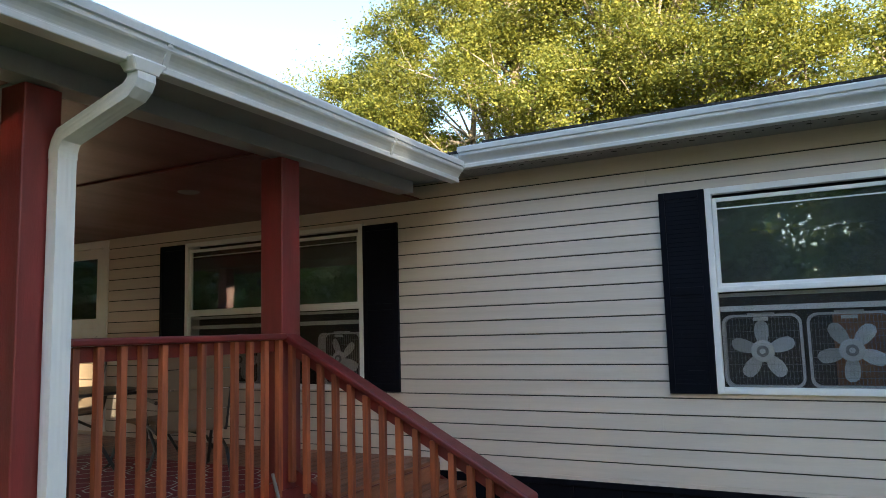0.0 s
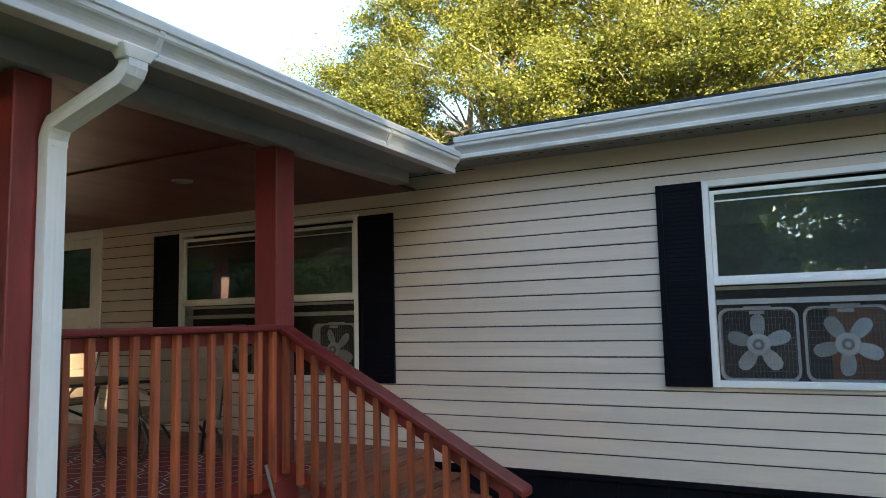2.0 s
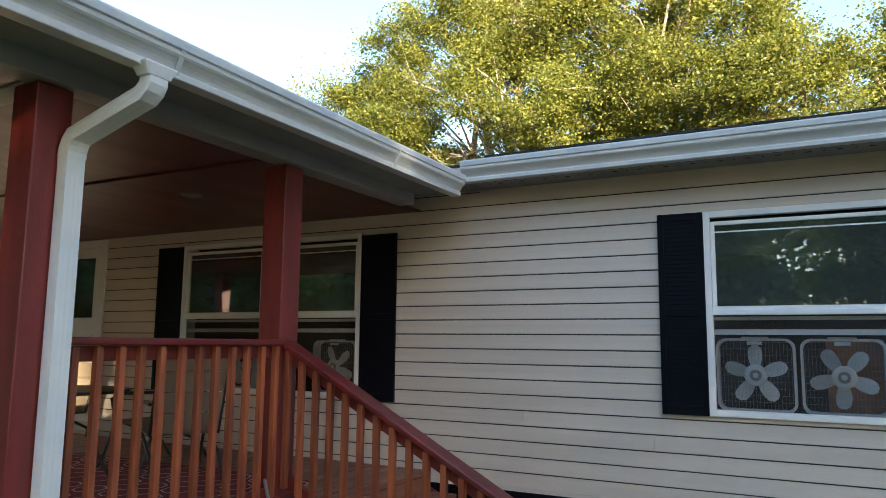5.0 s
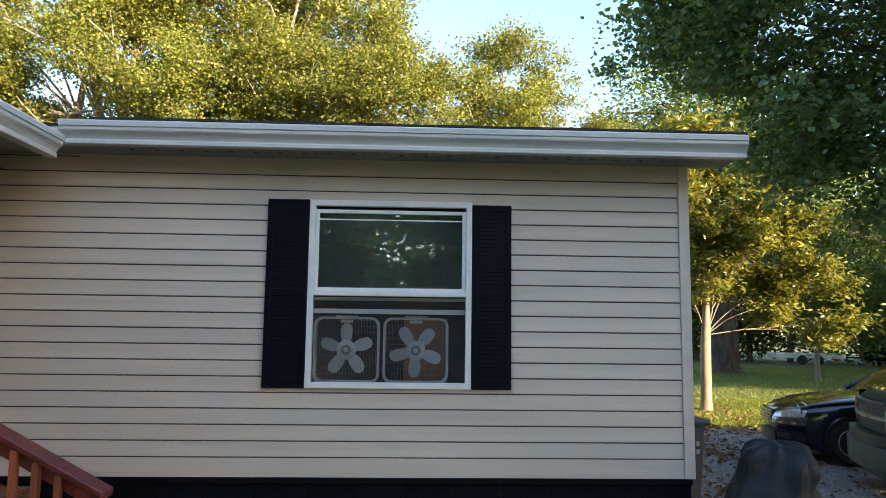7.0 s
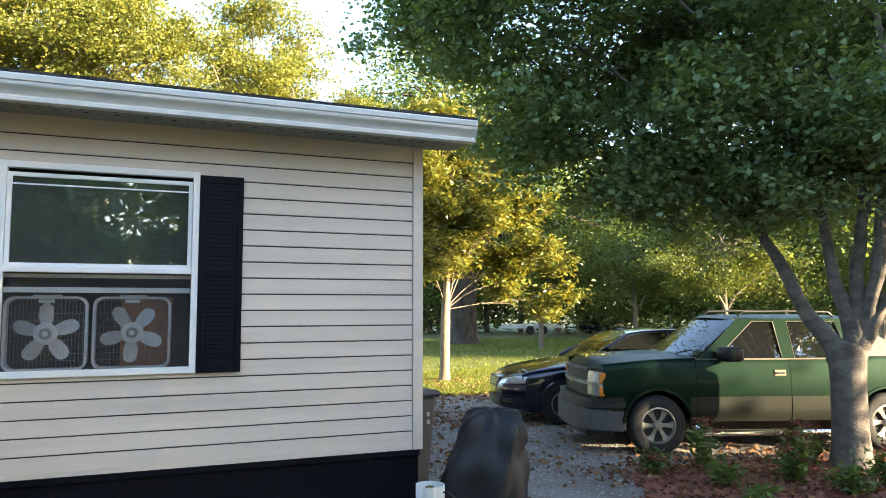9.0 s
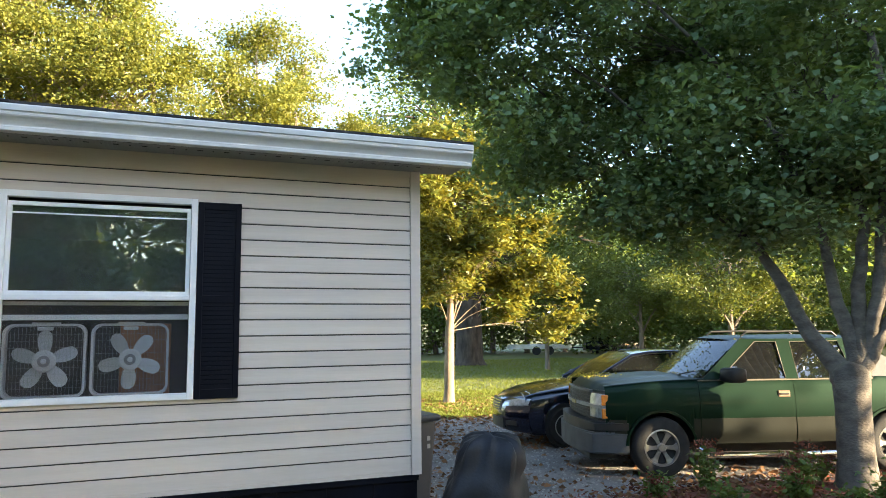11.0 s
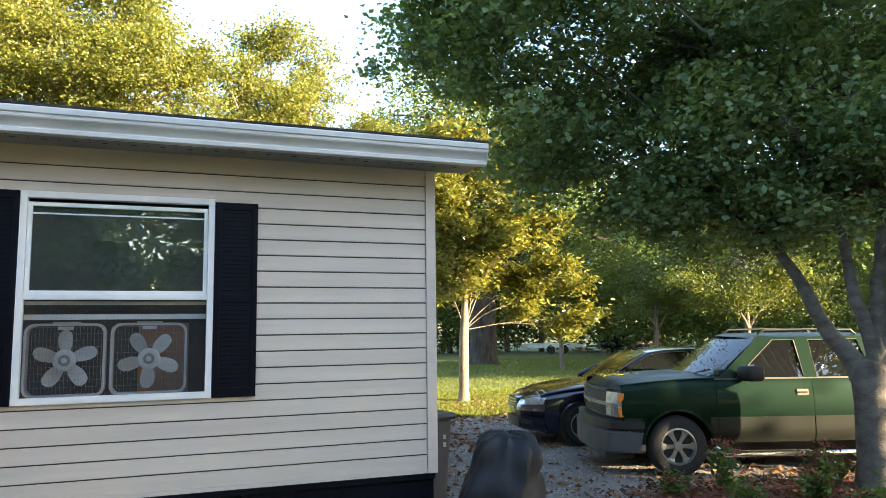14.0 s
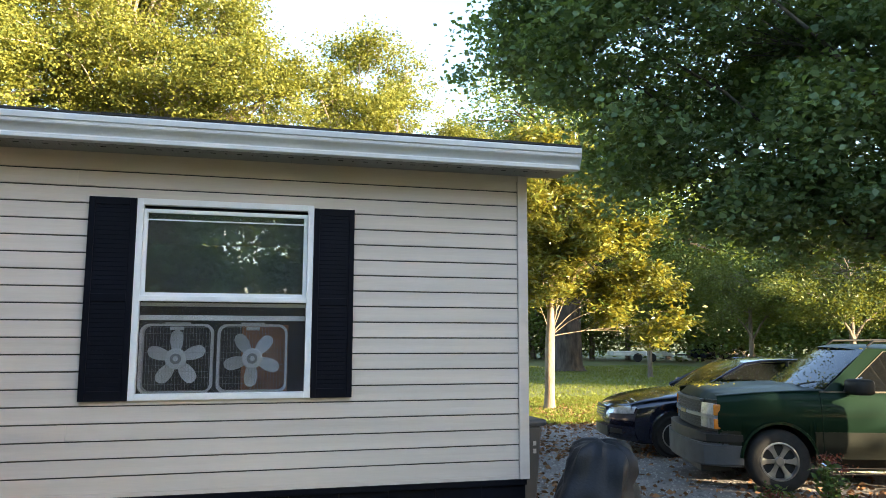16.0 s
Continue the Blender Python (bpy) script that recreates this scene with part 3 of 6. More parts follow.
def baluster(parent, x, y, z0, z1, turn=0.0):
    bm = bmesh.new()
    box(bm, -0.019, 0.019, -0.019, 0.019, z0, z1, 0.003)
    ob = part("baluster", bm, CEDAR, parent)
    ob.matrix_basis = pose(x, y, 0, 0, 0, turn)
    return ob


rail = thing("railing", "red porch railing with cedar balusters", "railing")
y0, y1 = -3.64, -2.085
box_part("hand_rail", (POST_X - 0.02, POST_X + 0.125, y0, y1 - 0.0, RT - 0.04, RT), RED_X, rail, 0.01)
box_part("top_rail", (POST_X + 0.025, POST_X + 0.063, y0, y1, RT - 0.12, RT - 0.042), RED_X, rail, 0.004)
box_part("bottom_rail", (POST_X + 0.025, POST_X + 0.063, y0, y1, DZ + 0.10, DZ + 0.19), RED_X, rail, 0.004)
rb = random.Random(3)
nb = 12
for k in range(nb):
    baluster(rail, POST_X + 0.084, y0 + 0.05 + (y1 - y0 - 0.10) * k / (nb - 1) + rb.uniform(-0.008, 0.008), DZ + 0.10, RT - 0.045, rb.uniform(-4, 4))
front = thing("railing", "red porch railing with cedar balusters along the front", "railing")
box_part("hand_rail", (-8.7, POST_X - 0.09, -3.79, -3.65, RT - 0.04, RT), RED_X, front, 0.01)
box_part("top_rail", (-8.7, POST_X - 0.09, -3.74, -3.70, RT - 0.12, RT - 0.042), RED_X, front, 0.004)
box_part("bottom_rail", (-8.7, POST_X - 0.09, -3.74, -3.70, DZ + 0.10, DZ + 0.19), RED_X, front, 0.004)
for k in range(44):
    baluster(front, -2.75 - k * 0.135, -3.76, DZ + 0.10, RT - 0.045, rb.uniform(-4, 4))

# stair railing: slopes down to a newel post
SX0, SX1, SY, SLOPE = PX + 0.0, -0.74, -2.03, 0.538
stair_rail = thing("stair_railing", "red sloping stair railing with cedar balusters", "railing")


def sloped(name, dz0, dz1, ya, yb, material, xa=SX0, xb=SX1, bev=0.008):
    bm = bmesh.new()
    vs = box(bm, xa, xb, ya, yb, dz0, dz1, bev)
    for v in bm.verts:
        v.co.z += RT - (v.co.x - SX0) * SLOPE
    return part(name, bm, material, stair_rail)


sloped("hand_rail", -0.042, 0.004, SY - 0.07, SY + 0.07, RED_X, bev=0.012)
sloped("top_rail", -0.125, -0.044, SY - 0.02, SY + 0.02, RED_X, SX0, SX1 - 0.12, 0.004)
sloped("bottom_rail", -0.94, -0.85, SY - 0.02, SY + 0.02, RED_X, SX0, SX1 - 0.12, 0.004)
for k in range(13):
    x = SX0 + 0.06 + k * 0.118
    zt = RT - (x - SX0) * SLOPE
    baluster(stair_rail, x, SY - 0.041, zt - 0.93, zt - 0.045, rb.uniform(-4, 4))
box_part("newel_post", (SX1 - 0.16, SX1 - 0.07, SY - 0.045, SY + 0.045, GROUND, RT - (SX1 - 0.16 - SX0) * SLOPE - 0.07), RED, stair_rail, 0.005)

# beam, soffit, ceiling, roof and gutter of the porch
BX, BZ = -2.42, 3.10
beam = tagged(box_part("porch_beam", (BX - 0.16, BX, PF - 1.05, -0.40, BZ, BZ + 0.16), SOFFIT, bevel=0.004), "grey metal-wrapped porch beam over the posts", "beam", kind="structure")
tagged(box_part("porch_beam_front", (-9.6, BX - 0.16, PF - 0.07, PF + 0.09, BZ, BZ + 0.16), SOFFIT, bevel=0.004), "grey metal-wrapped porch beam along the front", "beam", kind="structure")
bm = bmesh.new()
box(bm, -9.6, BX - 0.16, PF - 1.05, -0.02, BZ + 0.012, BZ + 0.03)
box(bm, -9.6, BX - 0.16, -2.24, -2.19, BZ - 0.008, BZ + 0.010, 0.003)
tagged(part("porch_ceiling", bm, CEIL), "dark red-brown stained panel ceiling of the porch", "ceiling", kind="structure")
psoffit = tagged(empty("porch_soffit"), "vented soffit beside the porch beam, greyed for shade", "soffit", kind="structure")
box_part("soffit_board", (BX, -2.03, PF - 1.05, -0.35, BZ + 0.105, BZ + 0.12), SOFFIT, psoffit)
bm = bmesh.new()
for k in range(88):
    y = PF - 1.0 + k * 0.049
    box(bm, -2.115, -2.105, y, y + 0.03, BZ + 0.101, BZ + 0.106)
tagged(part("vent_slot", bm, VENT, psoffit), kind="stuff")
porch_roof = tagged(empty("porch_roof"), "low shingle roof over the porch", "roof", kind="structure")
bm = bmesh.new()
prism(bm, [(-1.99, 3.285), (-1.99, 3.31), (-5.8, 4.02), (-9.8, 3.31), (-9.8, 3.285), (-5.8, 3.98)], "y", PF - 1.08, 0.6)
part("roof_slope", bm, SHINGLE, porch_roof)
bm = bmesh.new()
prism(bm, [(-2.06, 3.275), (-9.7, 3.275), (-5.8, 3.97)], "y", PF - 1.0, PF - 0.96)
part("gable", bm, SIDING, porch_roof)
box_part("fascia", (-2.03, -2.01, PF - 1.07, -0.45, 3.14, 3.30), WHITE, porch_roof)
porch_gutter = thing("gutter", "white aluminium gutter along the porch eave", "gutter")
bm = bmesh.new()
prism(bm, [(-2.01 - y, 3.125 + z) for y, z in gutter_profile()], "y", PF - 1.10, -0.455)
part("trough", bm, GUTTER, porch_gutter)
for y in (-3.56, -1.55):
    bm = bmesh.new()
    prism(bm, [(-2.008 - y0_ * 1.03, 3.1225 + z_ * 1.012) for y0_, z_ in ((-0.07, 0), (-0.0925, 0.055), (-0.1225, 0.12), (-0.1225, 0.178), (-0.12, 0.178), (-0.09, 0.06), (-0.07, 0.004))], "y", y, y + 0.03)
    part("joint_strap", bm, GUTTER, porch_gutter)

# downspout with two elbows, on the corner post
DSY = -3.715
spout = thing("downspout", "white ribbed aluminium downspout with two elbows, fixed to the post", "downspout")


def spout_run(name, pts, a=0.038, b=0.05):
    """Rectangular ribbed pipe along points in the plane of x and z."""
    bm = bmesh.new()
    ring = []
    for i in range(28):
        u = i / 28 * 4
        s, f = int(u), u - int(u)
        rib = 0.0012 if (i % 2 and s in (0, 2, 3) and 0.2 < f < 0.9) else 0.0
        q = {0: (-a - rib, -b + 2 * b * f), 1: (-a + 2 * a * f, b + rib), 2: (a + rib, b - 2 * b * f), 3: (a - 2 * a * f, -b - rib)}[s]
        ring.append(q)
    rings = []
    P = [Vector((p[0], p[1], p[2])) for p in pts]
    for i, p in enumerate(P):
        d = ((P[min(i + 1, len(P) - 1)] - p).normalized() + (p - P[max(i - 1, 0)]).normalized()).normalized()
        u = Vector((0, 1, 0)).cross(d).normalized()
        w = Vector((0, 1, 0))
        w = (w - d * w.dot(d)).normalized()
        rings.append([bm.verts.new(p + u * q[0] + w * q[1]) for q in ring])
    for r0, r1 in zip(rings, rings[1:]):
        for i in range(28):
            bm.faces.new((r0[i], r0[(i + 1) % 28], r1[(i + 1) % 28], r1[i]))
    bm.faces.new(rings[0])
    bm.faces.new(rings[-1][::-1])
    return part(name, bm, SPOUT, spout)


GX = -1.945
spout_run("outlet", [(GX, DSY + 0.06, 3.15), (GX, DSY + 0.06, 3.06), (GX - 0.012, DSY + 0.058, 3.035), (GX - 0.05, DSY + 0.055, 3.0)])
spout_run("elbow_pipe", [(GX - 0.04, DSY + 0.056, 3.008), (-2.375, DSY, 2.845), (PX + 0.062, DSY, 2.815), (PX + 0.047, DSY, 2.775), (PX + 0.047, DSY, 2.74)])
spout_run("pipe", [(PX + 0.045, DSY, 2.75), (PX + 0.045, DSY, GROUND + 0.1), (PX + 0.12, DSY, GROUND + 0.03), (PX + 0.3, DSY, GROUND + 0.03)], 0.036, 0.048)
bm = bmesh.new()
vs = box(bm, GX - 0.045, GX + 0.045, DSY - 0.01, DSY + 0.13, 3.085, 3.15, 0.012)
for v in bm.verts:
    if v.co.z > 3.12:
        v.co.x += 0.012 if v.co.x > GX else -0.01
        v.co.y += 0.025 if v.co.y > DSY + 0.06 else -0.025
part("funnel", bm, SPOUT, spout)

light = thing("ceiling_light", "round flush dull-grey porch ceiling light", "lamp")
bm = bmesh.new()
lathe(bm, [(0.0, -0.012), (0.07, -0.012), (0.085, -0.006), (0.09, 0.0), (0.0, 0.0)][1:4], 24, pose(-3.97, -1.54, BZ + 0.012))
part("trim_ring", bm, SOFFIT, light)

# ---- trees ----
def bend(a, b, rng, sag=0.12, n=5):
    a, b = np.array(a, float), np.array(b, float)
    d = np.linalg.norm(b - a)
    k = rng.normal(size=3) * sag * d
    k[2] = abs(k[2]) * 0.6
    return [tuple(a + (b - a) * t + k * math.sin(math.pi * t) * (1 - 0.3 * t)) for t in np.linspace(0, 1, n)]


def crown_points(lobes, clusters, rng, clump, heads):
    """Centres of the leaf clumps, lobe by lobe, gathered on sprays round a few heads."""
    vol = np.array([l[3] * l[4] * l[5] for l in lobes]) ** 0.75
    vol /= vol.sum()
    out = []
    for lobe, share in zip(lobes, vol):
        c, r = np.array(lobe[:3]), np.array(lobe[3:6])
        n = max(4, int(clusters * share))
        d = rng.normal(size=(n, 3))
        d /= np.linalg.norm(d, axis=1)[:, None]
        pts = c + d * rng.uniform(0.25, 1.0, size=(n, 1)) ** 0.55 * r
        if clump:
            hd = pts[: max(3, n // heads)]
            pts = hd[rng.integers(0, len(hd), n)] + rng.normal(size=(n, 3)) * clump * np.array([1, 1, 0.6])
        out.append(pts)
    return out, vol


def tree(label, x, y, trunk_r, fork_z, lobes, clusters, per, spread, leaf, mats, seed, lean=(0, 0), name="tree", category="tree", group="", droop=0.3, clump=0.0, heads=6, hosts=None, stems=None, level=0.0, twig=3, limb=1.0):
    """Tapered trunk, limbs into every lobe of the crown, twigs to the clumps, and a crown of single leaves."""
    rng = np.random.default_rng(seed)
    t = thing(name, label, category, group)
    fork = (x + lean[0], y + lean[1], fork_z)
    h = fork_z - GROUND
    bm = bmesh.new()
    line = [(x, y, GROUND - 0.05), (x, y, GROUND + 0.12), (x + lean[0] * 0.1, y + lean[1] * 0.1, GROUND + 0.4), (x + lean[0] * 0.5, y + lean[1] * 0.5, GROUND + h * 0.7), (fork[0], fork[1], fork_z)]
    girth = [trunk_r * 1.45, trunk_r * 1.15, trunk_r, trunk_r * 0.94, trunk_r * (1.04 if stems else 0.74)]
    if stems:
        line += [(fork[0], fork[1], fork_z + 0.07), (fork[0], fork[1], fork_z + 0.12), (fork[0], fork[1], fork_z + 0.14)]
        girth += [trunk_r * 0.84, trunk_r * 0.5, trunk_r * 0.05]
    else:
        line += [(fork[0] + 0.03, fork[1], fork_z + 0.7), (fork[0] + 0.1, fork[1] + 0.05, fork_z + 1.7)]
        girth += [trunk_r * 0.5, trunk_r * 0.22]
    tube(bm, line, girth, 16)
    for v in bm.verts:
        k = 0.07 * trunk_r * noise.noise(v.co * 3.1) + 0.16 * trunk_r * noise.noise(Vector((v.co.x * 1.2, v.co.y * 1.2, v.co.z * 0.8 + seed)))
        v.co.x += k * 1.5
        v.co.y += k
    part("trunk", bm, mats[0], t, smooth=True)
    tips = []
    for pts, r0, r1 in stems or ():
        fine_ = []
        for p, q in zip(pts, pts[1:]):
            fine_ += [tuple(np.array(p) + (np.array(q) - np.array(p)) * f + rng.normal(size=3) * 0.012) for f in (0, 0.33, 0.67)]
        fine_.append(pts[-1])
        bm = bmesh.new()
        tube(bm, fine_, [r * (1 + 0.45 * math.exp(-k / 1.6)) for k, r in enumerate(np.linspace(r0, r1, len(fine_)))], 11)
        part("limb", bm, mats[0], t, smooth=True)
        tips.append((np.array(pts[-1]), r1))
    centers, vol = crown_points(lobes, clusters, rng, clump, heads)
    paths = []
    for i, (lobe, share, pts) in enumerate(zip(lobes, vol, centers)):
        c = np.array(lobe[:3])
        bm = bmesh.new()
        host = (hosts or {}).get(i)
        if tips:
            low, r0 = min(tips, key=lambda q: np.linalg.norm(q[0] - c))
            r0 = r0 * 0.8
            path = bend(low, c, rng, 0.10, 8)
        else:
            low = np.array(paths[host][3]) if host is not None else np.array(fork) - np.array([lean[0] * 0.3, lean[1] * 0.3, min(0.5, h * 0.25)])
            side = c - low
            knee = low + np.array([side[0] * 0.30, side[1] * 0.30, side[2] * 0.48])
            path = bend(low, knee, rng, 0.05, 4) + bend(knee, c, rng, 0.09, 5)[1:]
            r0 = trunk_r * min(0.62, 0.30 + share * 0.9) * (0.55 if host is not None else 1) * limb
        paths.append(path)
        tube(bm, path, list(np.linspace(r0, r0 * 0.24, 8)), 9)
        for j in range(0, len(pts), twig):
            s = path[rng.integers(3, 8)]
            tube(bm, bend(s, pts[j], rng, 0.12, 4), [r0 * 0.26, r0 * 0.17, r0 * 0.10, r0 * 0.04], 5)
        part("limb", bm, mats[0], t, smooth=True)
    centers = np.concatenate(centers)
    k = len(centers)
    size = rng.uniform(0.6, 1.4, size=(k, 1, 1)) * spread
    pos = centers[:, None, :] + rng.normal(size=(k, per, 3)) * size * np.array([1, 1, 0.6])
    me = leaves_mesh("crown", pos.reshape(-1, 3), leaf[0], leaf[1], rng, droop, 0.5, level)
    me.materials.append(mats[1])
    ob = new("crown", me)
    ob.parent = t
    return t


# tall live oaks behind the home
tree("tall live oak with pale limbs and sunlit olive leaves", -7.6, 14.0, 0.42, 5.0,
     [(-13.2, 13.4, 9.9, 0.8, 1.2, 0.7), (-12.2, 13.4, 8.6, 1.4, 2.0, 1.3), (-10.9, 13.4, 8.2, 1.9, 2.4, 1.9), (-10.9, 13.4, 11.2, 1.2, 2.0, 1.8), (-8.9, 13.5, 11.0, 2.0, 2.6, 2.2), (-6.2, 13.2, 8.6, 2.6, 2.8, 2.2), (-7.0, 13.5, 12.2, 2.6, 2.6, 2.4), (-8.8, 13.5, 7.6, 2.0, 2.4, 1.4)],
     720, 230, 0.26, (0.094, 0.056), (BARK_PALE, LEAF_OAK), 11, clump=0.48, heads=8, group="oaks behind the home", twig=4)
tree("tall live oak with pale limbs and sunlit olive leaves", -2.6, 14.6, 0.48, 5.5,
     [(-4.0, 13.8, 8.8, 2.2, 2.6, 2.2), (-1.6, 13.8, 8.4, 2.3, 2.6, 2.3), (-2.9, 14.0, 12.0, 2.8, 2.6, 2.5), (0.7, 14.0, 8.3, 1.9, 2.4, 2.0), (-0.6, 14.2, 11.2, 1.7, 2.4, 1.7), (-5.0, 14.0, 11.0, 1.6, 2.2, 1.8)],
     720, 230, 0.26, (0.094, 0.056), (BARK_PALE, LEAF_OAK), 12, clump=0.48, heads=8, group="oaks behind the home", twig=4)
tree("slender oak with thin open sunlit crown", 4.4, 15.2, 0.25, 4.5,
     [(2.8, 14.6, 7.9, 1.5, 2.0, 1.3), (3.4, 14.8, 10.1, 0.9, 1.1, 0.9), (4.6, 14.8, 8.3, 1.0, 1.6, 1.0), (4.9, 14.8, 9.8, 0.7, 1.0, 0.8), (5.7, 15.0, 7.0, 1.3, 1.8, 0.9), (3.6, 15.0, 6.2, 2.0, 2.0, 1.0), (6.3, 15.0, 7.7, 0.6, 1.0, 0.7), (2.2, 14.6, 9.0, 0.7, 1.0, 0.7), (7.0, 15.0, 6.6, 0.8, 1.2, 0.9)],
     400, 170, 0.25, (0.10, 0.058), (BARK_PALE, LEAF_OAK), 13, clump=0.36, group="oaks behind the home", level=0.2)

# magnolia past the house corner
tree("young magnolia with a pale trunk and glossy sunlit leaves", 8.2, 11.9, 0.135, 2.3,
     [(8.1, 11.9, 3.7, 0.9, 1.0, 1.2), (9.4, 11.7, 3.9, 1.1, 1.1, 1.1), (10.7, 11.6, 3.3, 0.8, 0.9, 1.1), (11.2, 11.6, 2.1, 0.5, 0.6, 0.6), (9.0, 11.9, 5.3, 1.3, 1.2, 1.2), (10.3, 11.7, 4.9, 0.7, 0.9, 0.7), (8.4, 11.9, 6.9, 1.1, 1.1, 1.2), (7.5, 11.9, 5.2, 0.7, 0.9, 1.0), (7.6, 11.7, 2.9, 0.45, 0.6, 0.6), (9.9, 11.6, 2.6, 0.5, 0.6, 0.5)],
     620, 62, 0.17, (0.19, 0.064), (BARK_TAN, LEAF_MAG), 21, clump=0.26, heads=7, limb=0.34, lean=(0.08, 0), category="tree", droop=0.1, level=0.2)

# big shade tree over the drive, five stems from a low fork
tree("big grey-barked shade tree with dense dark green leaves", 8.95, 0.48, 0.212, 1.30,
     [(9.3, 1.2, 7.2, 4.0, 4.0, 2.6), (6.4, 3.0, 6.3, 2.4, 2.4, 1.7), (7.0, 2.6, 4.4, 1.4, 1.8, 1.2), (8.1, 1.7, 3.9, 1.2, 1.3, 0.8), (10.2, 0.2, 4.3, 1.6, 1.6, 1.3), (5.2, 3.4, 6.2, 1.1, 1.4, 0.9), (5.8, 3.2, 4.9, 0.9, 1.2, 0.7), (9.6, 1.6, 5.2, 2.4, 2.4, 1.3), (6.0, 3.0, 7.6, 1.7, 1.7, 1.1), (8.8, 0.5, 3.7, 1.2, 1.2, 0.55), (9.4, -0.4, 4.0, 1.0, 1.0, 0.8), (7.6, 2.2, 3.5, 0.7, 0.8, 0.4), (9.3, 1.4, 3.6, 0.9, 0.9, 0.5), (6.5, 2.6, 4.0, 0.8, 0.9, 0.5), (7.2, 2.5, 3.5, 0.8, 0.9, 0.4), (8.4, 1.5, 3.45, 0.9, 0.9, 0.4), (9.0, 0.9, 3.4, 0.9, 0.9, 0.35), (6.1, 3.1, 4.6, 0.8, 0.9, 0.6), (9.8, 0.6, 3.5, 0.9, 0.9, 0.5), (5.0, 4.2, 6.9, 0.7, 0.9, 0.9)],
     1250, 150, 0.23, (0.098, 0.074), (BARK_RINGED, LEAF_DARK), 31, clump=0.36, heads=9, level=0.5, droop=0.2, twig=5,
     stems=[([(8.93, 0.50, 1.15), (8.86, 0.62, 1.42), (8.68, 0.84, 1.82), (8.52, 1.05, 2.45), (8.36, 1.22, 2.85), (8.0, 1.6, 3.4)], 0.132, 0.04),
            ([(8.96, 0.46, 1.20), (9.00, 0.42, 1.50), (8.90, 0.55, 2.15), (8.84, 0.64, 2.95), (8.5, 1.0, 4.4)], 0.116, 0.04),
            ([(8.97, 0.46, 1.20), (9.03, 0.40, 1.55), (9.06, 0.36, 2.35), (9.13, 0.27, 3.10), (9.4, 0.9, 5.0)], 0.112, 0.045),
            ([(9.00, 0.44, 1.15), (9.09, 0.34, 1.50), (9.18, 0.22, 2.20), (9.24, 0.14, 2.90), (9.33, 0.02, 4.29), (9.26, 0.11, 5.5)], 0.112, 0.045),
            ([(9.04, 0.40, 1.30), (9.14, 0.27, 1.60), (9.26, 0.13, 1.98), (9.50, -0.10, 2.22), (10.0, -0.3, 3.0)], 0.075, 0.035)])

# sunlit young trees beyond the vehicles
for i, (sx, sy) in enumerate(((19.0, 13.2), (24.5, 19.0), (27.0, 13.5), (21.5, 21.5), (18.0, 24.0))):
    tree("young tree with light sunlit leaves beyond the drive", sx, sy, 0.11, 2.0,
         [(sx, sy, 4.2, 2.0, 2.0, 1.5), (sx - 1.4, sy - 0.6, 3.0, 1.4, 1.4, 0.9), (sx + 1.5, sy - 0.4, 3.2, 1.5, 1.5, 0.9)],
         190, 110, 0.26, (0.11, 0.06), (BARK, LEAF_YOUNG), 70 + i, clump=0.34, heads=8, level=0.5, group="young trees")

# large old oak across the lawn
tree("old oak with a thick dark trunk across the lawn", 16.6, 30.0, 0.75, 5.0,
     [(14, 29, 9, 5, 4, 3.2), (19, 29, 9, 5, 4, 3.4), (16, 30, 13, 6, 5, 3), (23, 28, 7, 3.5, 3, 2.5)],
     300, 120, 0.7, (0.26, 0.14), (BARK_DARK, LEAF_FAR), 41)
# trees beside and behind the camera, unseen, added to cast shade and fill reflections
for i, (sx, sy, hh) in enumerate(((14.7, -16.4, 13.0), (16.2, -14.8, 13.5), (17.3, -13.7, 12.5), (-3.0, -17.0, 9.0), (3.8, -21.0, 9.0), (-14.0, -10.0, 9.5), (-18.0, -6.5, 10.0), (-12.0, -15.0, 10.0), (33.7, 6.4, 13.0), (36.5, 9.3, 13.0))):
    tree("leafy unseen tree, added for shade and reflections", sx, sy, 0.30, 2.6,
         [(sx, sy, hh * 0.66, 2.9, 2.9, hh * 0.31), (sx - 1.5, sy - 1.2, hh * 0.40, 2.0, 2.0, 2.0), (sx + 1.5, sy + 1.2, hh * 0.40, 2.0, 2.0, 2.0)],
         280 if hh > 10 else 170, 100, 0.5, (0.30, 0.19), (BARK, LEAF_DARK), 50 + i, group="yard trees")

# added out of view: low lobes shade the truck's nose, high ones the crown
tree("tall leafy unseen tree, added to shade the pickup and crown", 20.1, -12.1, 0.22, 3.0,
     [(20.7, -10.1, 9.9, 2.7, 2.7, 2.8), (19.5, -11.3, 9.2, 1.8, 1.8, 2.0), (21.9, -8.9, 9.2, 1.8, 1.8, 2.0), (19.75, -12.6, 5.0, 1.25, 1.25, 2.5), (19.3, -13.1, 4.5, 1.2, 1.2, 2.3)],
     560, 100, 0.45, (0.30, 0.19), (BARK, LEAF_DARK), 80, group="yard trees")
# unseen high crown added to keep the sun off the big shade tree
tree("tall unseen tree with a high crown, added as shade caster", 22.4, -8.2, 0.26, 6.0,
     [(22.4, -8.2, 9.9, 2.7, 2.7, 2.8), (21.2, -9.4, 9.2, 1.8, 1.8, 2.0), (23.6, -7.0, 9.2, 1.8, 1.8, 2.0)],
     260, 100, 0.45, (0.30, 0.19), (BARK, LEAF_DARK), 81, group="yard trees")

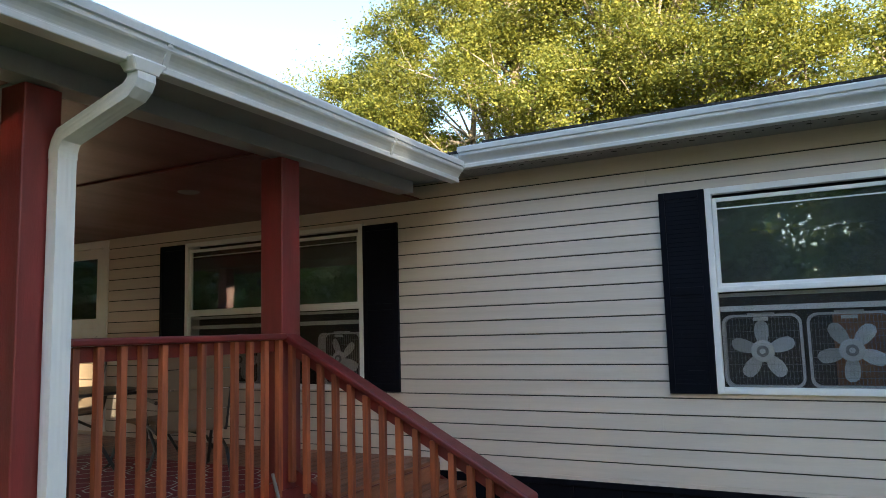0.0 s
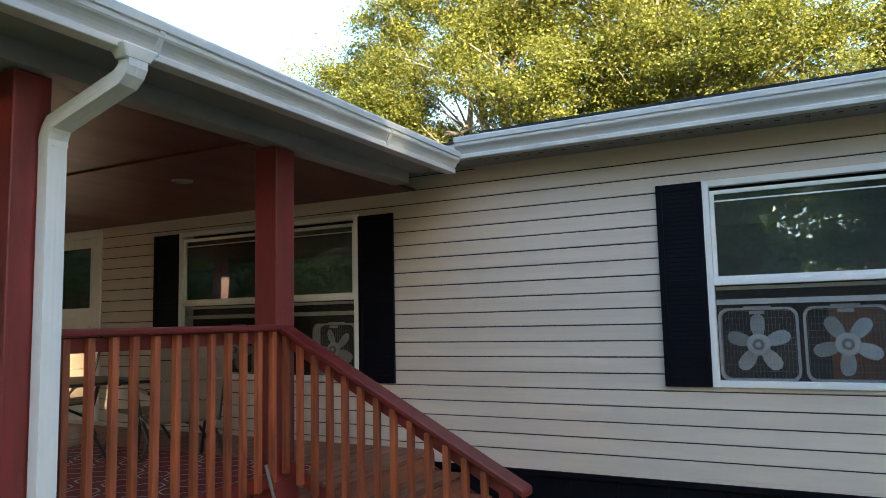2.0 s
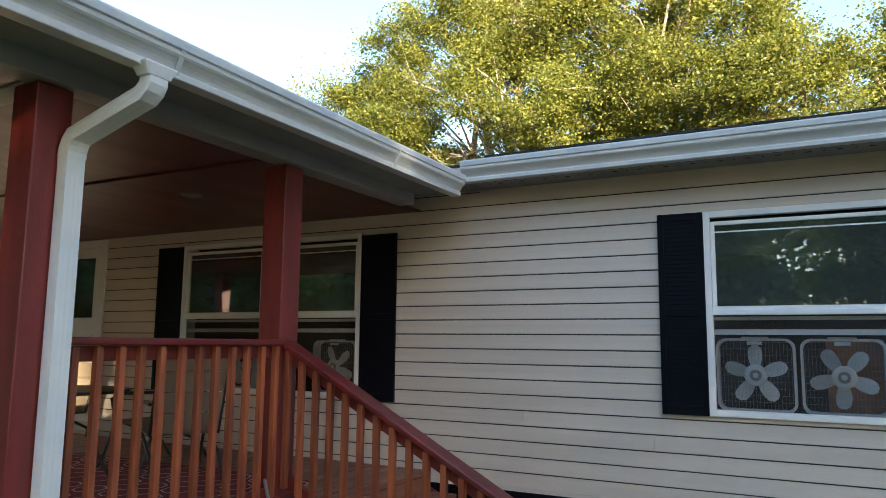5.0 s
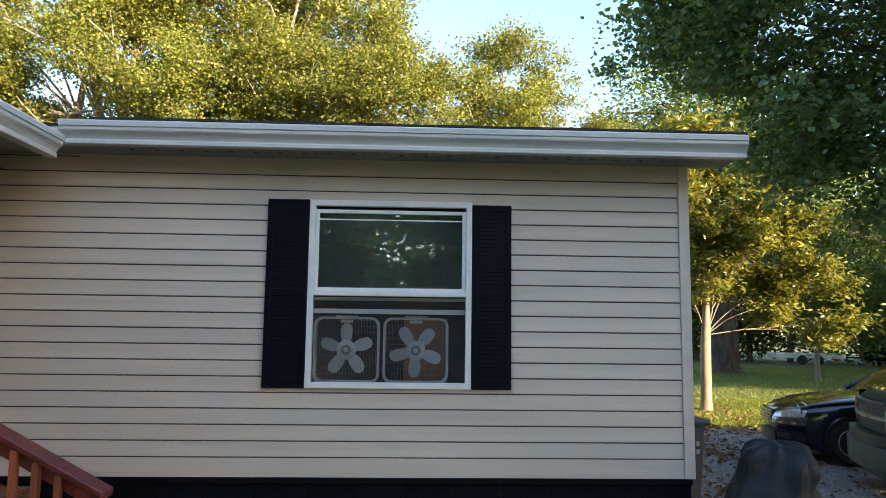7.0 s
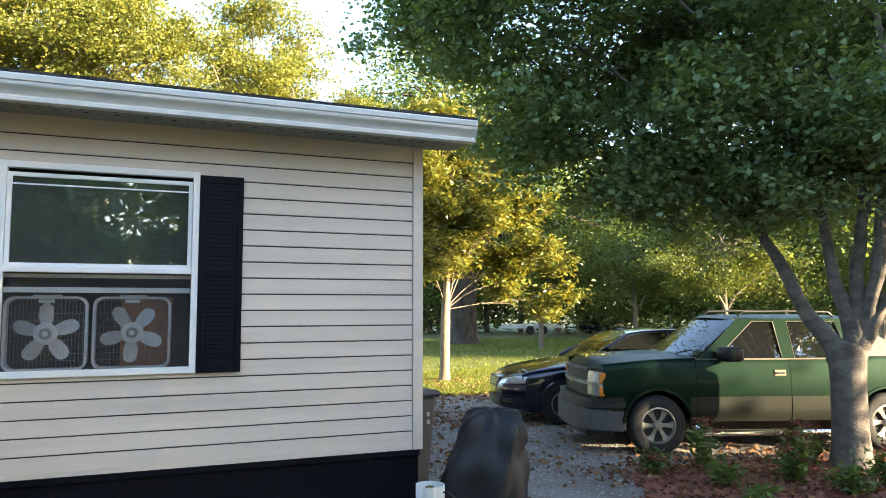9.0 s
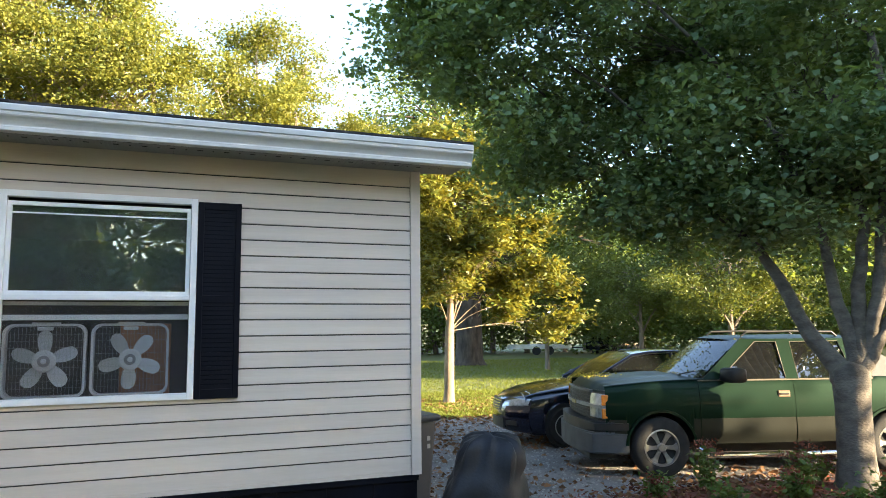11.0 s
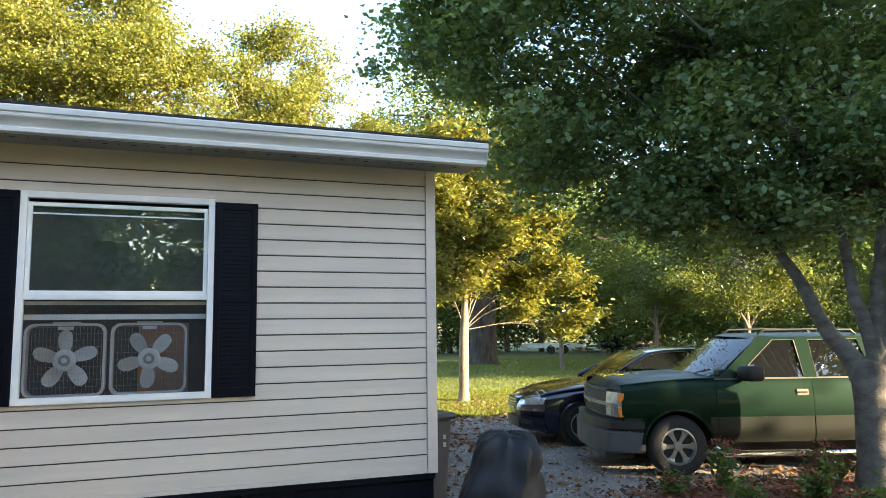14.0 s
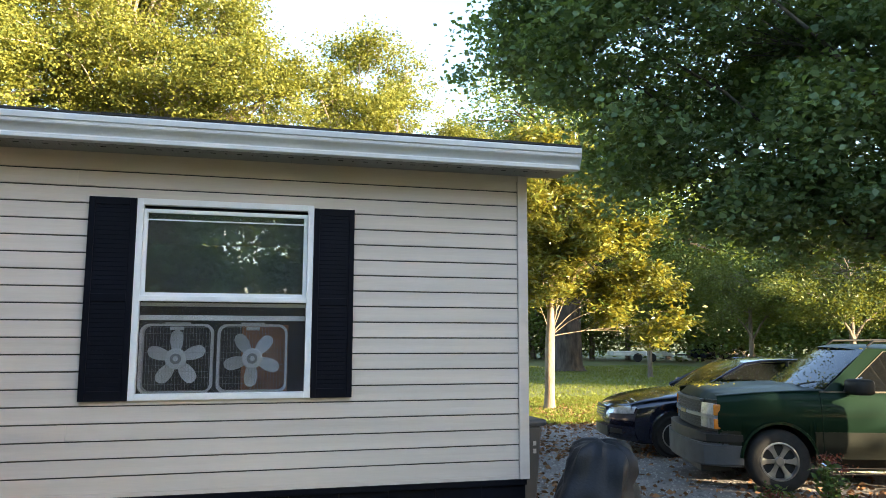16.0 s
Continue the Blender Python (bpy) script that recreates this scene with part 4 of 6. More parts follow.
# woods round the lawn
rng = np.random.default_rng(77)
def wood_belt(label, spans, per, leaf):
    pts = []
    for x0, y0_, x1, y1_, n, hh in spans:
        for k in range(n):
            f = rng.random()
            cx, cy = x0 + (x1 - x0) * f + rng.normal() * 2.5, y0_ + (y1_ - y0_) * f + rng.normal() * 2.5
            top = hh * (0.75 + 0.25 * math.sin(f * 37 + x0) * math.sin(f * 11))
            cz = GROUND + 0.6 + top * rng.random() ** 0.8
            pts.append(np.array([cx, cy, cz]) + rng.normal(size=(per, 3)) * np.array([1.3, 1.3, 0.6]))
    me = leaves_mesh("far_woods", np.concatenate(pts), leaf[0], leaf[1], rng, 0.2, 0.5, 0.4)
    me.materials.append(LEAF_FAR)
    return tagged(new("far_woods", me), label, "woods", kind="stuff")


wood_belt("dense green woods behind the lawn", ((8, 52, 75, 34, 900, 14), (30, 40, 46, 10, 260, 12)), 230, (0.34, 0.22))
# belt outside the view, added to block low skylight and fill window reflections
wood_belt("dense green woods out of view, added to block low sky", ((75, 34, 80, -60, 260, 15), (80, -45, 28, -44, 190, 15), (28, -44, -60, -42, 520, 20), (-60, -42, -55, 50, 300, 15), (-55, 50, 8, 55, 160, 8)), 95, (0.62, 0.40))
bm = bmesh.new()
for k in range(46):
    f = rng.random()
    x, y = 8 + 67 * f, 51 - 18 * f + rng.normal() * 2
    tube(bm, [(x, y, GROUND), (x + rng.normal() * 0.3, y, 4), (x + rng.normal() * 0.6, y, 9)], [0.22, 0.18, 0.08], 6)
tagged(part("far_trunks", bm, BARK), "dark trunks at the edge of the woods", "trunks", kind="stuff")

# ---- vehicles ----
PAINT_GREEN = surface("green_car_paint", (0.0036, 0.0195, 0.0102), 0.48, 0.75, scale=1.5, vary=0.10, fine=30, bump=0.01, spec=0.3, coat=0.08)
PAINT_SILVER = surface("pewter_car_paint", (0.024, 0.027, 0.021), 0.42, 0.6, scale=2, vary=0.08, fine=40, bump=0.01, coat=0.1)
PAINT_NAVY = surface("navy_car_paint", (0.012, 0.017, 0.042), 0.18, 0.55, scale=2, vary=0.08, fine=30, bump=0.01, coat=0.9)
CLAD = surface("grey_cladding", (0.062, 0.068, 0.078), 0.5, scale=6, vary=0.12, fine=60, bump=0.1)
BLACKTRIM = surface("black_trim", (0.012, 0.012, 0.013), 0.5, scale=6, vary=0.15, fine=60, bump=0.05)
RUBBER = surface("tyre_rubber", (0.018, 0.018, 0.018), 0.8, scale=10, vary=0.2, fine=80, bump=0.3)
ALLOY = surface("wheel_alloy", (0.40, 0.39, 0.37), 0.38, 0.8, scale=8, vary=0.1, fine=60, bump=0.03)
CHROME = surface("chrome", (0.65, 0.65, 0.65), 0.15, 1.0, scale=8, vary=0.05, fine=60, bump=0.01)
LAMP_CLEAR = surface("headlamp_lens", (0.55, 0.58, 0.60), 0.12, 0.3, scale=14, vary=0.2, fine=60, bump=0.02, coat=1.0)
LAMP_AMBER = surface("amber_lens", (0.75, 0.24, 0.03), 0.2, 0.0, scale=14, vary=0.1, fine=60, bump=0.02, coat=0.8)
GRILLE = surface("grille_black", (0.010, 0.011, 0.012), 0.6, scale=30, vary=0.2, fine=120, bump=0.4)
CLAD_LIGHT = surface("silver_trim", (0.30, 0.31, 0.33), 0.4, 0.5, scale=6, vary=0.1, fine=60, bump=0.03)
TRIM_TAN = surface("pale_trim", (0.20, 0.175, 0.14), 0.4, 0.4, scale=6, vary=0.1, fine=60, bump=0.02)
AUTO_GLASS = glass_mat("car_glass", (0.05, 0.06, 0.06), 0.86, 0.02)
WINDSCREEN = glass_mat("windscreen_glass", (0.25, 0.33, 0.33), 0.80, 0.03)
CABIN = surface("car_interior", (0.03, 0.03, 0.03), 0.8, scale=5, vary=0.2, fine=30, bump=0.1)


def loft(bm, sections):
    """Skins rings of (y, z) at each x; every ring has the same count and runs from one sill over the top to the other."""
    rings = [[bm.verts.new((x, y, z)) for y, z in pts] for x, pts in sections]
    n = len(rings[0])
    for a, b in zip(rings, rings[1:]):
        for k in range(n):
            bm.faces.new((a[k], a[(k + 1) % n], b[(k + 1) % n], b[k]))
    bm.faces.new(rings[0][::-1])
    bm.faces.new(rings[-1])


def body_ring(w, z0, zw, z1, crown=0.02, tuck=0.06):
    """Half the width, sill height, height of the widest line, height of the deck."""
    right = [(w - tuck, z0), (w - 0.012, z0 + 0.10), (w, zw), (w - 0.004, zw + (z1 - zw) * 0.55), (w - 0.016, z1 - 0.07), (w - 0.045, z1 - 0.022), (w - 0.10, z1), (w * 0.45, z1 + crown)]
    return right + [(-y, z) for y, z in right[::-1]]


def wheel(parent, x, y, r, side, spokes=6):
    t = 0.13
    m = pose(x, y, r) @ pose(0, 0, 0, -90 * side, 0, 0)
    bm = bmesh.new()
    lathe(bm, [(r * 0.56, -t), (r * 0.86, -t * 1.05), (r * 0.97, -t * 0.8), (r, -t * 0.4), (r, t * 0.4), (r * 0.97, t * 0.8), (r * 0.86, t * 1.05), (r * 0.60, t * 0.92), (r * 0.56, t * 0.5)], 32, m)
    w = part("wheel", bm, RUBBER, parent, "black tyre on an alloy rim", smooth=True)
    bm = bmesh.new()
    lathe(bm, [(r * 0.58, t * 0.55), (r * 0.61, t * 0.93), (r * 0.56, t * 0.96), (r * 0.53, t * 0.60)], 32, m, cap=False)
    part("rim", bm, ALLOY, w, smooth=True)
    box_m = bmesh.new()
    lathe(box_m, [(r * 0.59, t * 0.30), (r * 0.1, t * 0.30)], 24, m)
    part("brake_disc", box_m, RUBBER, w)
    for k in range(spokes):
        bm = bmesh.new()
        e = math.pi / spokes
        prof = [(r * 0.14, -e * 0.90), (r * 0.28, -e * 0.36), (r * 0.44, -e * 0.30), (r * 0.575, -e * 0.55), (r * 0.575, e * 0.55), (r * 0.44, e * 0.30), (r * 0.28, e * 0.36), (r * 0.14, e * 0.90)]
        prism(bm, [(q * math.cos(a), q * math.sin(a)) for q, a in prof], "z", t * 0.42, t * 0.80)
        for v in bm.verts:
            q = math.hypot(v.co.x, v.co.y) / r
            v.co.z -= t * 0.10 * math.sin(math.pi * min(1, q / 0.575))
        bmesh.ops.bevel(bm, geom=[e_ for e_ in bm.edges if e_.verts[0].co.z > t * 0.55 and e_.verts[1].co.z > t * 0.55], offset=0.006, segments=1, affect="EDGES")
        bmesh.ops.transform(bm, matrix=m @ pose(0, 0, 0, 0, 0, k * 360 / spokes), verts=bm.verts)
        part("spoke", bm, ALLOY, w)
    bm = bmesh.new()
    lathe(bm, [(r * 0.15, t * 0.6), (r * 0.15, t * 0.86), (r * 0.12, t * 0.96), (r * 0.02, t * 0.97)], 20, m)
    part("hub_cap", bm, ALLOY, w)


def quad_panel(bm, a, b, c, d, thick=0.006):
    """A thin panel on four corners, drawn out along its own normal."""
    P = [Vector(p) for p in (a, b, c, d)]
    n = (P[1] - P[0]).cross(P[3] - P[0]).normalized() * thick
    lo = [bm.verts.new(p) for p in P]
    hi = [bm.verts.new(p + n) for p in P]
    bm.faces.new(lo[::-1])
    bm.faces.new(hi)
    for i in range(4):
        j = (i + 1) % 4
        bm.faces.new((lo[i], lo[j], hi[j], hi[i]))


def arch(parent, x, y, r, side, material, wide, zc=0.42):
    """A wheel-arch lip and the dark well behind it."""
    bm = bmesh.new()
    n = 22
    rows = []
    for k in range(n + 1):
        a = math.pi * (-0.06 + 1.12 * k / n)
        row_ = []
        for q, dy in ((r, -0.02), (r, 0.016), (r + wide, 0.010), (r + wide + 0.01, -0.02)):
            row_.append(bm.verts.new((x + q * math.cos(a), y + dy * side, q * math.sin(a) + zc)))
        rows.append(row_)
    for r0_, r1_ in zip(rows, rows[1:]):
        for i in range(3):
            bm.faces.new((r0_[i], r0_[i + 1], r1_[i + 1], r1_[i]))
    part("wheel_arch", bm, material, parent)
    bm = bmesh.new()
    lathe(bm, [(r, -0.02), (r, 0.006)], 28, pose(x, y, zc) @ pose(0, 0, 0, -90 * side, 0, 0))
    part("wheel_well", bm, BLACKTRIM, parent)


TRUCK_W = 1.0


def nose_x(y):
    """Plan curve of the truck's nose."""
    return 2.56 - 0.15 * (abs(y) / 0.95) ** 2.4


def plan(x):
    """Half width of the body along its length."""
    return TRUCK_W * (1 - 0.055 * max(0.0, (x - 1.5) / 1.0) ** 2 - 0.03 * max(0.0, (-x - 2.2) / 0.6) ** 2)


def side_y(x, z):
    """Outer surface of the body side: tumblehome above, crease at 0.79, tuck at the sill."""
    w = plan(x)
    if z > 0.79:
        return w - 0.004 - 0.060 * max(0.0, (z - 0.92) / 0.40) ** 2
    return w - 0.018 - 0.05 * max(0.0, (0.62 - z) / 0.2) ** 2


def shoulder(x):
    """Height of the belt and of the hood's edge."""
    if x > 1.15:
        f = (x - 1.15) / 1.4
        return 1.29 - 0.10 * f ** 1.6
    return 1.29 + (0.02 if x < -1.45 else 0.0)


ARCH_R, ARCH_Z, AXLES = 0.475, 0.415, (1.65, -1.65)


def body_foot(x):
    z = 0.44 + 0.16 * max(0.0, (x - 2.15) / 0.3)
    for c in AXLES:
        if abs(x - c) < ARCH_R:
            z = max(z, ARCH_Z + math.sqrt(ARCH_R ** 2 - (x - c) ** 2))
    return z


def side_columns(x0, x1):
    xs = {round(x0 + (x1 - x0) * k / 40, 3) for k in range(41)}
    for c in AXLES:
        xs |= {round(c + ARCH_R * math.cos(math.pi * k / 24), 3) for k in range(25)}
    return sorted(x for x in xs if min(x0, x1) <= x <= max(x0, x1))


def side_skin(bm, s, x0, x1, low=None, high=None, off=0.0, rows=9, lip=0.03):
    """One panel of the body side between two stations, wheel arches cut out and folded in."""
    cols = []
    for x in side_columns(x0, x1):
        za = body_foot(x) if low is None else max(low, body_foot(x))
        zb = shoulder(x) if high is None else high
        if zb - za < 0.01:
            zb = za + 0.01
        col = [(x, s * (side_y(x, za) + off - lip), za)]
        col += [(x, s * (side_y(x, za + (zb - za) * k / rows) + off), za + (zb - za) * k / rows) for k in range(rows + 1)]
        if high is None:
            y = side_y(x, zb)
            col += [(x, s * (y - 0.018), zb + 0.018), (x, s * (y - 0.05), zb + 0.027), (x, s * (y - 0.10), zb + 0.029)]
        else:
            col.append((x, s * (side_y(x, zb) + off - lip), zb))
        cols.append([bm.verts.new(p) for p in col])
    for a, b in zip(cols, cols[1:]):
        for k in range(len(a) - 1):
            bm.faces.new((a[k], a[k + 1], b[k + 1], b[k]))


def nose_block(bm, y0, y1, z0, z1, out, deep=0.05, n=14, bevel=0.008, slope=0.0, curve=nose_x):
    """A block that follows the nose in plan."""
    ring = []
    for k in range(n + 1):
        y = y0 + (y1 - y0) * k / n
        x = curve(y) + out
        ring.append([bm.verts.new((x - deep, y, z0)), bm.verts.new((x, y, z0)), bm.verts.new((x - slope, y, z1)), bm.verts.new((x - deep - slope, y, z1))])
    fs = []
    for a, b in zip(ring, ring[1:]):
        for k in range(4):
            fs.append(bm.faces.new((a[k], a[(k + 1) % 4], b[(k + 1) % 4], b[k])))
    fs += [bm.faces.new(ring[0][::-1]), bm.faces.new(ring[-1])]
    if bevel:
        es = [e for e in {e for f in fs for e in f.edges} if e.calc_face_angle(0) > 0.6]
        bmesh.ops.recalc_face_normals(bm, faces=fs)
        bmesh.ops.bevel(bm, geom=es, offset=bevel, segments=2, affect="EDGES")


def cab_y(z):
    """Lean of the cab's sides."""
    return 0.945 - (z - 1.30) * 0.40


def cab_quad(bm, s, pts, off=0.0, thick=0.03):
    """A panel in the leaning side of the cab, from (x, z) corners."""
    lo = [bm.verts.new((x, s * (cab_y(z) + off), z)) for x, z in pts]
    hi = [bm.verts.new((x, s * (cab_y(z) + off - thick), z)) for x, z in pts]
    n = len(pts)
    bm.faces.new(lo)
    bm.faces.new(hi[::-1])
    for i in range(n):
        bm.faces.new((lo[i], lo[(i + 1) % n], hi[(i + 1) % n], hi[i]))


def grid_skin(bm, rows):
    vs = [[bm.verts.new(p) for p in r] for r in rows]
    for a, b in zip(vs, vs[1:]):
        for k in range(len(a) - 1):
            bm.faces.new((a[k], a[k + 1], b[k + 1], b[k]))


HANDLE_TAN = surface("handle_tan", (0.34, 0.22, 0.15), 0.4, vary=0.1)
BADGE_GOLD = surface("badge_gold", (0.42, 0.34, 0.16), 0.4, 0.6, vary=0.1)


def pickup(m):
    """Full-size crew-cab pickup, nose towards +x, wheels on z = 0."""
    car = thing("pickup_truck", "dark green crew-cab pickup truck with pewter lower doors, parked on gravel", "pickup truck", m=m)
    for s in (1, -1):
        for nm, x0, x1 in (("fender", 1.10, 2.40), ("rear_quarter", -2.76, -1.20)):
            bm = bmesh.new()
            side_skin(bm, s, x0, x1)
            part(nm, bm, PAINT_GREEN, car, smooth=True)
        for x0, x1, hx in ((-0.25, 1.094, -0.10), (-1.194, -0.256, -0.97)):
            bm = bmesh.new()
            side_skin(bm, s, x0, x1)
            d = part("door", bm, PAINT_GREEN, car, smooth=True)
            bm = bmesh.new()
            side_skin(bm, s, x0 + 0.004, x1 - 0.004, 0.445, 0.785, 0.012, 6, 0.014)
            part("lower_panel", bm, PAINT_SILVER, d, "pewter lower door panel", smooth=True)
            bm = bmesh.new()
            ya = side_y(hx, 1.10)
            box(bm, hx - 0.085, hx + 0.085, s * ya - 0.012, s * ya + 0.010, 1.06, 1.145, 0.01)
            h = part("door_handle", bm, HANDLE_TAN, d, "tan handle surround")
            box_part("grip", (hx - 0.065, hx + 0.065, s * (ya + 0.012) - 0.008, s * (ya + 0.012) + 0.008, 1.09, 1.115), BLACKTRIM, h, 0.004)
        for x0, x1 in ((1.10, 1.195), (2.12, 2.36), (-1.18, -1.20), (-2.72, -2.13)):
            bm = bmesh.new()
            side_skin(bm, s, min(x0, x1), max(x0, x1), 0.445, 0.785, 0.012, 6, 0.014)
            part("lower_trim", bm, PAINT_SILVER, car, smooth=True)
        for c in AXLES:
            bm = bmesh.new()
            n, rows = 26, []
            for k in range(n + 1):
                a = math.pi * (0.02 + 0.96 * k / n)
                rows.append([(c + q * math.cos(a), s * (side_y(c, 0.8) + dy), ARCH_Z + q * math.sin(a)) for q, dy in ((ARCH_R - 0.012, -0.05), (ARCH_R - 0.012, 0.014), (ARCH_R + 0.02, 0.012), (ARCH_R + 0.028, -0.01))])
            grid_skin(bm, rows)
            part("wheel_arch", bm, PAINT_GREEN, car, smooth=True)
            bm = bmesh.new()
            grid_skin(bm, [[(c + (ARCH_R + 0.01) * math.cos(math.pi * k / 20), s * y, ARCH_Z + (ARCH_R + 0.01) * math.sin(math.pi * k / 20)) for y in (0.965, 0.60)] for k in range(21)])
            part("wheel_well", bm, BLACKTRIM, car)
            wheel(car, c, s * 0.865, 0.405, s)
        # cab side: pillars, rails, glass, belt trim
        bm = bmesh.new()
        cab_quad(bm, s, [(1.04, 1.30), (0.80, 1.31), (0.16, 1.815), (0.10, 1.85), (0.37, 1.85)])
        part("a_pillar", bm, PAINT_GREEN, car)
        bm = bmesh.new()
        cab_quad(bm, s, [(-0.165, 1.30), (-0.345, 1.30), (-0.355, 1.85), (-0.15, 1.85)], 0.006)
        part("b_pillar", bm, PAINT_GREEN, car)
        bm = bmesh.new()
        cab_quad(bm, s, [(-1.14, 1.30), (-1.42, 1.30), (-1.40, 1.85), (-1.05, 1.85), (-1.06, 1.80)])
        part("c_pillar", bm, PAINT_GREEN, car)
        bm = bmesh.new()
        cab_quad(bm, s, [(0.18, 1.802), (-1.10, 1.802), (-1.10, 1.85), (0.12, 1.85)], 0.003)
        part("roof_side", bm, PAINT_GREEN, car)
        for pts in ([(0.80, 1.30), (-0.16, 1.30), (-0.145, 1.81), (0.165, 1.81)], [(-0.34, 1.30), (-1.15, 1.30), (-1.06, 1.81), (-0.35, 1.81)]):
            bm = bmesh.new()
            cab_quad(bm, s, pts, -0.014, 0.006)
            g = part("side_window", bm, AUTO_GLASS, car)
            bm = bmesh.new()
            P = [(x, s * (cab_y(z) + 0.004), z) for x, z in pts]
            tube(bm, P + [P[0]], 0.006, 6)
            part("window_trim", bm, TRIM_TAN, g, "pale trim round the window")
        box_part("belt_trim", (-1.42, 1.10, s * 0.945 - 0.012, s * 0.945 + 0.008, 1.284, 1.302), TRIM_TAN, car)
        bm = bmesh.new()
        box(bm, 0.60, 0.82, min(s * 0.98, s * 1.21), max(s * 0.98, s * 1.21), 1.27, 1.47, 0.045)
        for v in bm.verts:
            v.co.x -= 0.10 * max(0.0, abs(v.co.y) - 0.98) / 0.23
        mr = part("mirror", bm, BLACKTRIM, car, "black door mirror", smooth=True)
        box_part("mirror_arm", (0.70, 0.78, min(s * 0.90, s * 1.0), max(s * 0.90, s * 1.0), 1.29, 1.35), BLACKTRIM, mr, 0.01)
        bm = bmesh.new()
        tube(bm, [(1.12, s * 0.90, 0.40), (1.02, s * 1.01, 0.30), (-1.02, s * 1.01, 0.30), (-1.14, s * 0.90, 0.40)], 0.036, 10)
        part("side_step", bm, CHROME, car, "chrome tube side step")
        bm = bmesh.new()
        tube(bm, [(0.28, s * 0.58, 1.885), (0.20, s * 0.58, 1.945), (-0.45, s * 0.585, 1.955), (-1.08, s * 0.58, 1.94), (-1.16, s * 0.58, 1.88)], [0.014, 0.018, 0.018, 0.018, 0.014], 8)
        part("roof_rail", bm, BLACKTRIM, car)
        bm = bmesh.new()
        prism(bm, [(-1.40, 1.315), (-1.40, 1.78), (-1.50, 1.72), (-2.08, 1.325)], "y", min(s * 0.80, s * 0.93), max(s * 0.80, s * 0.93))
        for v in bm.verts:
            if v.co.z > 1.4:
                v.co.y -= s * 0.16
        part("sail_panel", bm, CLAD, car, "grey plastic sail panel")
        # lamps in the nose
        bm = bmesh.new()
        nose_block(bm, s * 0.60, s * 0.915, 0.975, 1.125, 0.012, 0.05, 8, 0.012, 0.02)
        part("headlamp", bm, LAMP_CLEAR, car, "clear headlamp", smooth=True)
        bm = bmesh.new()
        nose_block(bm, s * 0.60, s * 0.915, 0.80, 0.935, 0.012, 0.05, 8, 0.012)
        part("parking_lamp", bm, LAMP_CLEAR, car, "clear lower lamp", smooth=True)
        for z0, z1 in ((0.975, 1.12), (0.80, 0.935)):
            box_part("turn_lamp", (2.36, 2.45, min(s * 0.915, s * 0.948), max(s * 0.915, s * 0.948), z0, z1), LAMP_AMBER, car, 0.012, "amber side lamp")
    # hood with a raised centre and rolled front edge
    rows = []
    for k in range(17):
        u = k / 16
        row_ = []
        for j in range(33):
            v = j / 16 - 1
            xe = 1.12 + (nose_x(v * 0.92) - 0.02 - 1.12) * u
            half = side_y(min(xe, 2.4), shoulder(xe)) - 0.098
            z = shoulder(xe) + 0.028 + 0.035 * (1 - v * v) + 0.018 * (1 if abs(v) < 0.55 else max(0.0, 1 - (abs(v) - 0.55) / 0.12)) * (0.4 + 0.6 * u)
            z -= 0.09 * max(0.0, (u - 0.9) / 0.1) ** 2
            row_.append((xe, v * half, z))
        rows.append(row_)
    bm = bmesh.new()
    grid_skin(bm, rows)
    part("hood", bm, PAINT_GREEN, car, smooth=True)
    bm = bmesh.new()
    box(bm, 0.95, 1.16, -0.88, 0.88, 1.27, 1.315, 0.01)
    part("cowl", bm, BLACKTRIM, car)
    # roof and bowed windscreen
    rows = []
    for k in range(13):
        u = k / 12
        x = 0.60 - 2.02 * u
        z = 1.865 - 0.045 * max(0.0, (0.16 - u) / 0.16) ** 2 - 0.02 * max(0.0, (u - 0.8) / 0.2) ** 2
        rows.append([(x - 0.23 * (j / 8 - 1) ** 2 * (1 - u), (j / 8 - 1) * (cab_y(1.85) + 0.002), z - 0.018 + 0.055 * (1 - (j / 8 - 1) ** 4)) for j in range(17)])
    bm = bmesh.new()
    grid_skin(bm, rows)
    part("roof", bm, PAINT_GREEN, car, smooth=True)
    rows = []
    for k in range(9):
        u = k / 8
        rows.append([(1.30 - 0.72 * u - 0.27 * (j / 8 - 1) ** 2 * (1 - 0.2 * u), (j / 8 - 1) * (0.895 + (cab_y(1.83) - 0.915) * u), 1.315 + 0.525 * u + 0.02 * math.sin(math.pi * u)) for j in range(17)])
    bm = bmesh.new()
    grid_skin(bm, rows)
    part("windscreen", bm, WINDSCREEN, car, smooth=True)
    bm = bmesh.new()
    quad_panel(bm, (-1.43, 0.80, 1.32), (-1.43, -0.80, 1.32), (-1.41, -0.66, 1.83), (-1.41, 0.66, 1.83), 0.006)
    part("rear_window", bm, AUTO_GLASS, car)
    bm = bmesh.new()
    box(bm, -1.40, 1.0, -0.86, 0.86, 0.50, 1.25)
    part("cabin_floor", bm, CABIN, car)
    for y in (-0.42, 0.42):
        for x in (-0.20, -1.05):
            bm = bmesh.new()
            box(bm, x - 0.10, x + 0.06, y - 0.24, y + 0.24, 1.2, 1.56, 0.05)
            box(bm, x - 0.08, x + 0.02, y - 0.12, y + 0.12, 1.58, 1.72, 0.04)
            part("seat", bm, CABIN, car)
    bm = bmesh.new()
    tube(bm, [(0.62 + 0.03 * math.sin(a), 0.42 + 0.19 * math.cos(a), 1.36 + 0.17 * math.sin(a)) for a in [k * math.tau / 20 for k in range(21)]], 0.014, 6)
    part("steering_wheel", bm, BLACKTRIM, car)
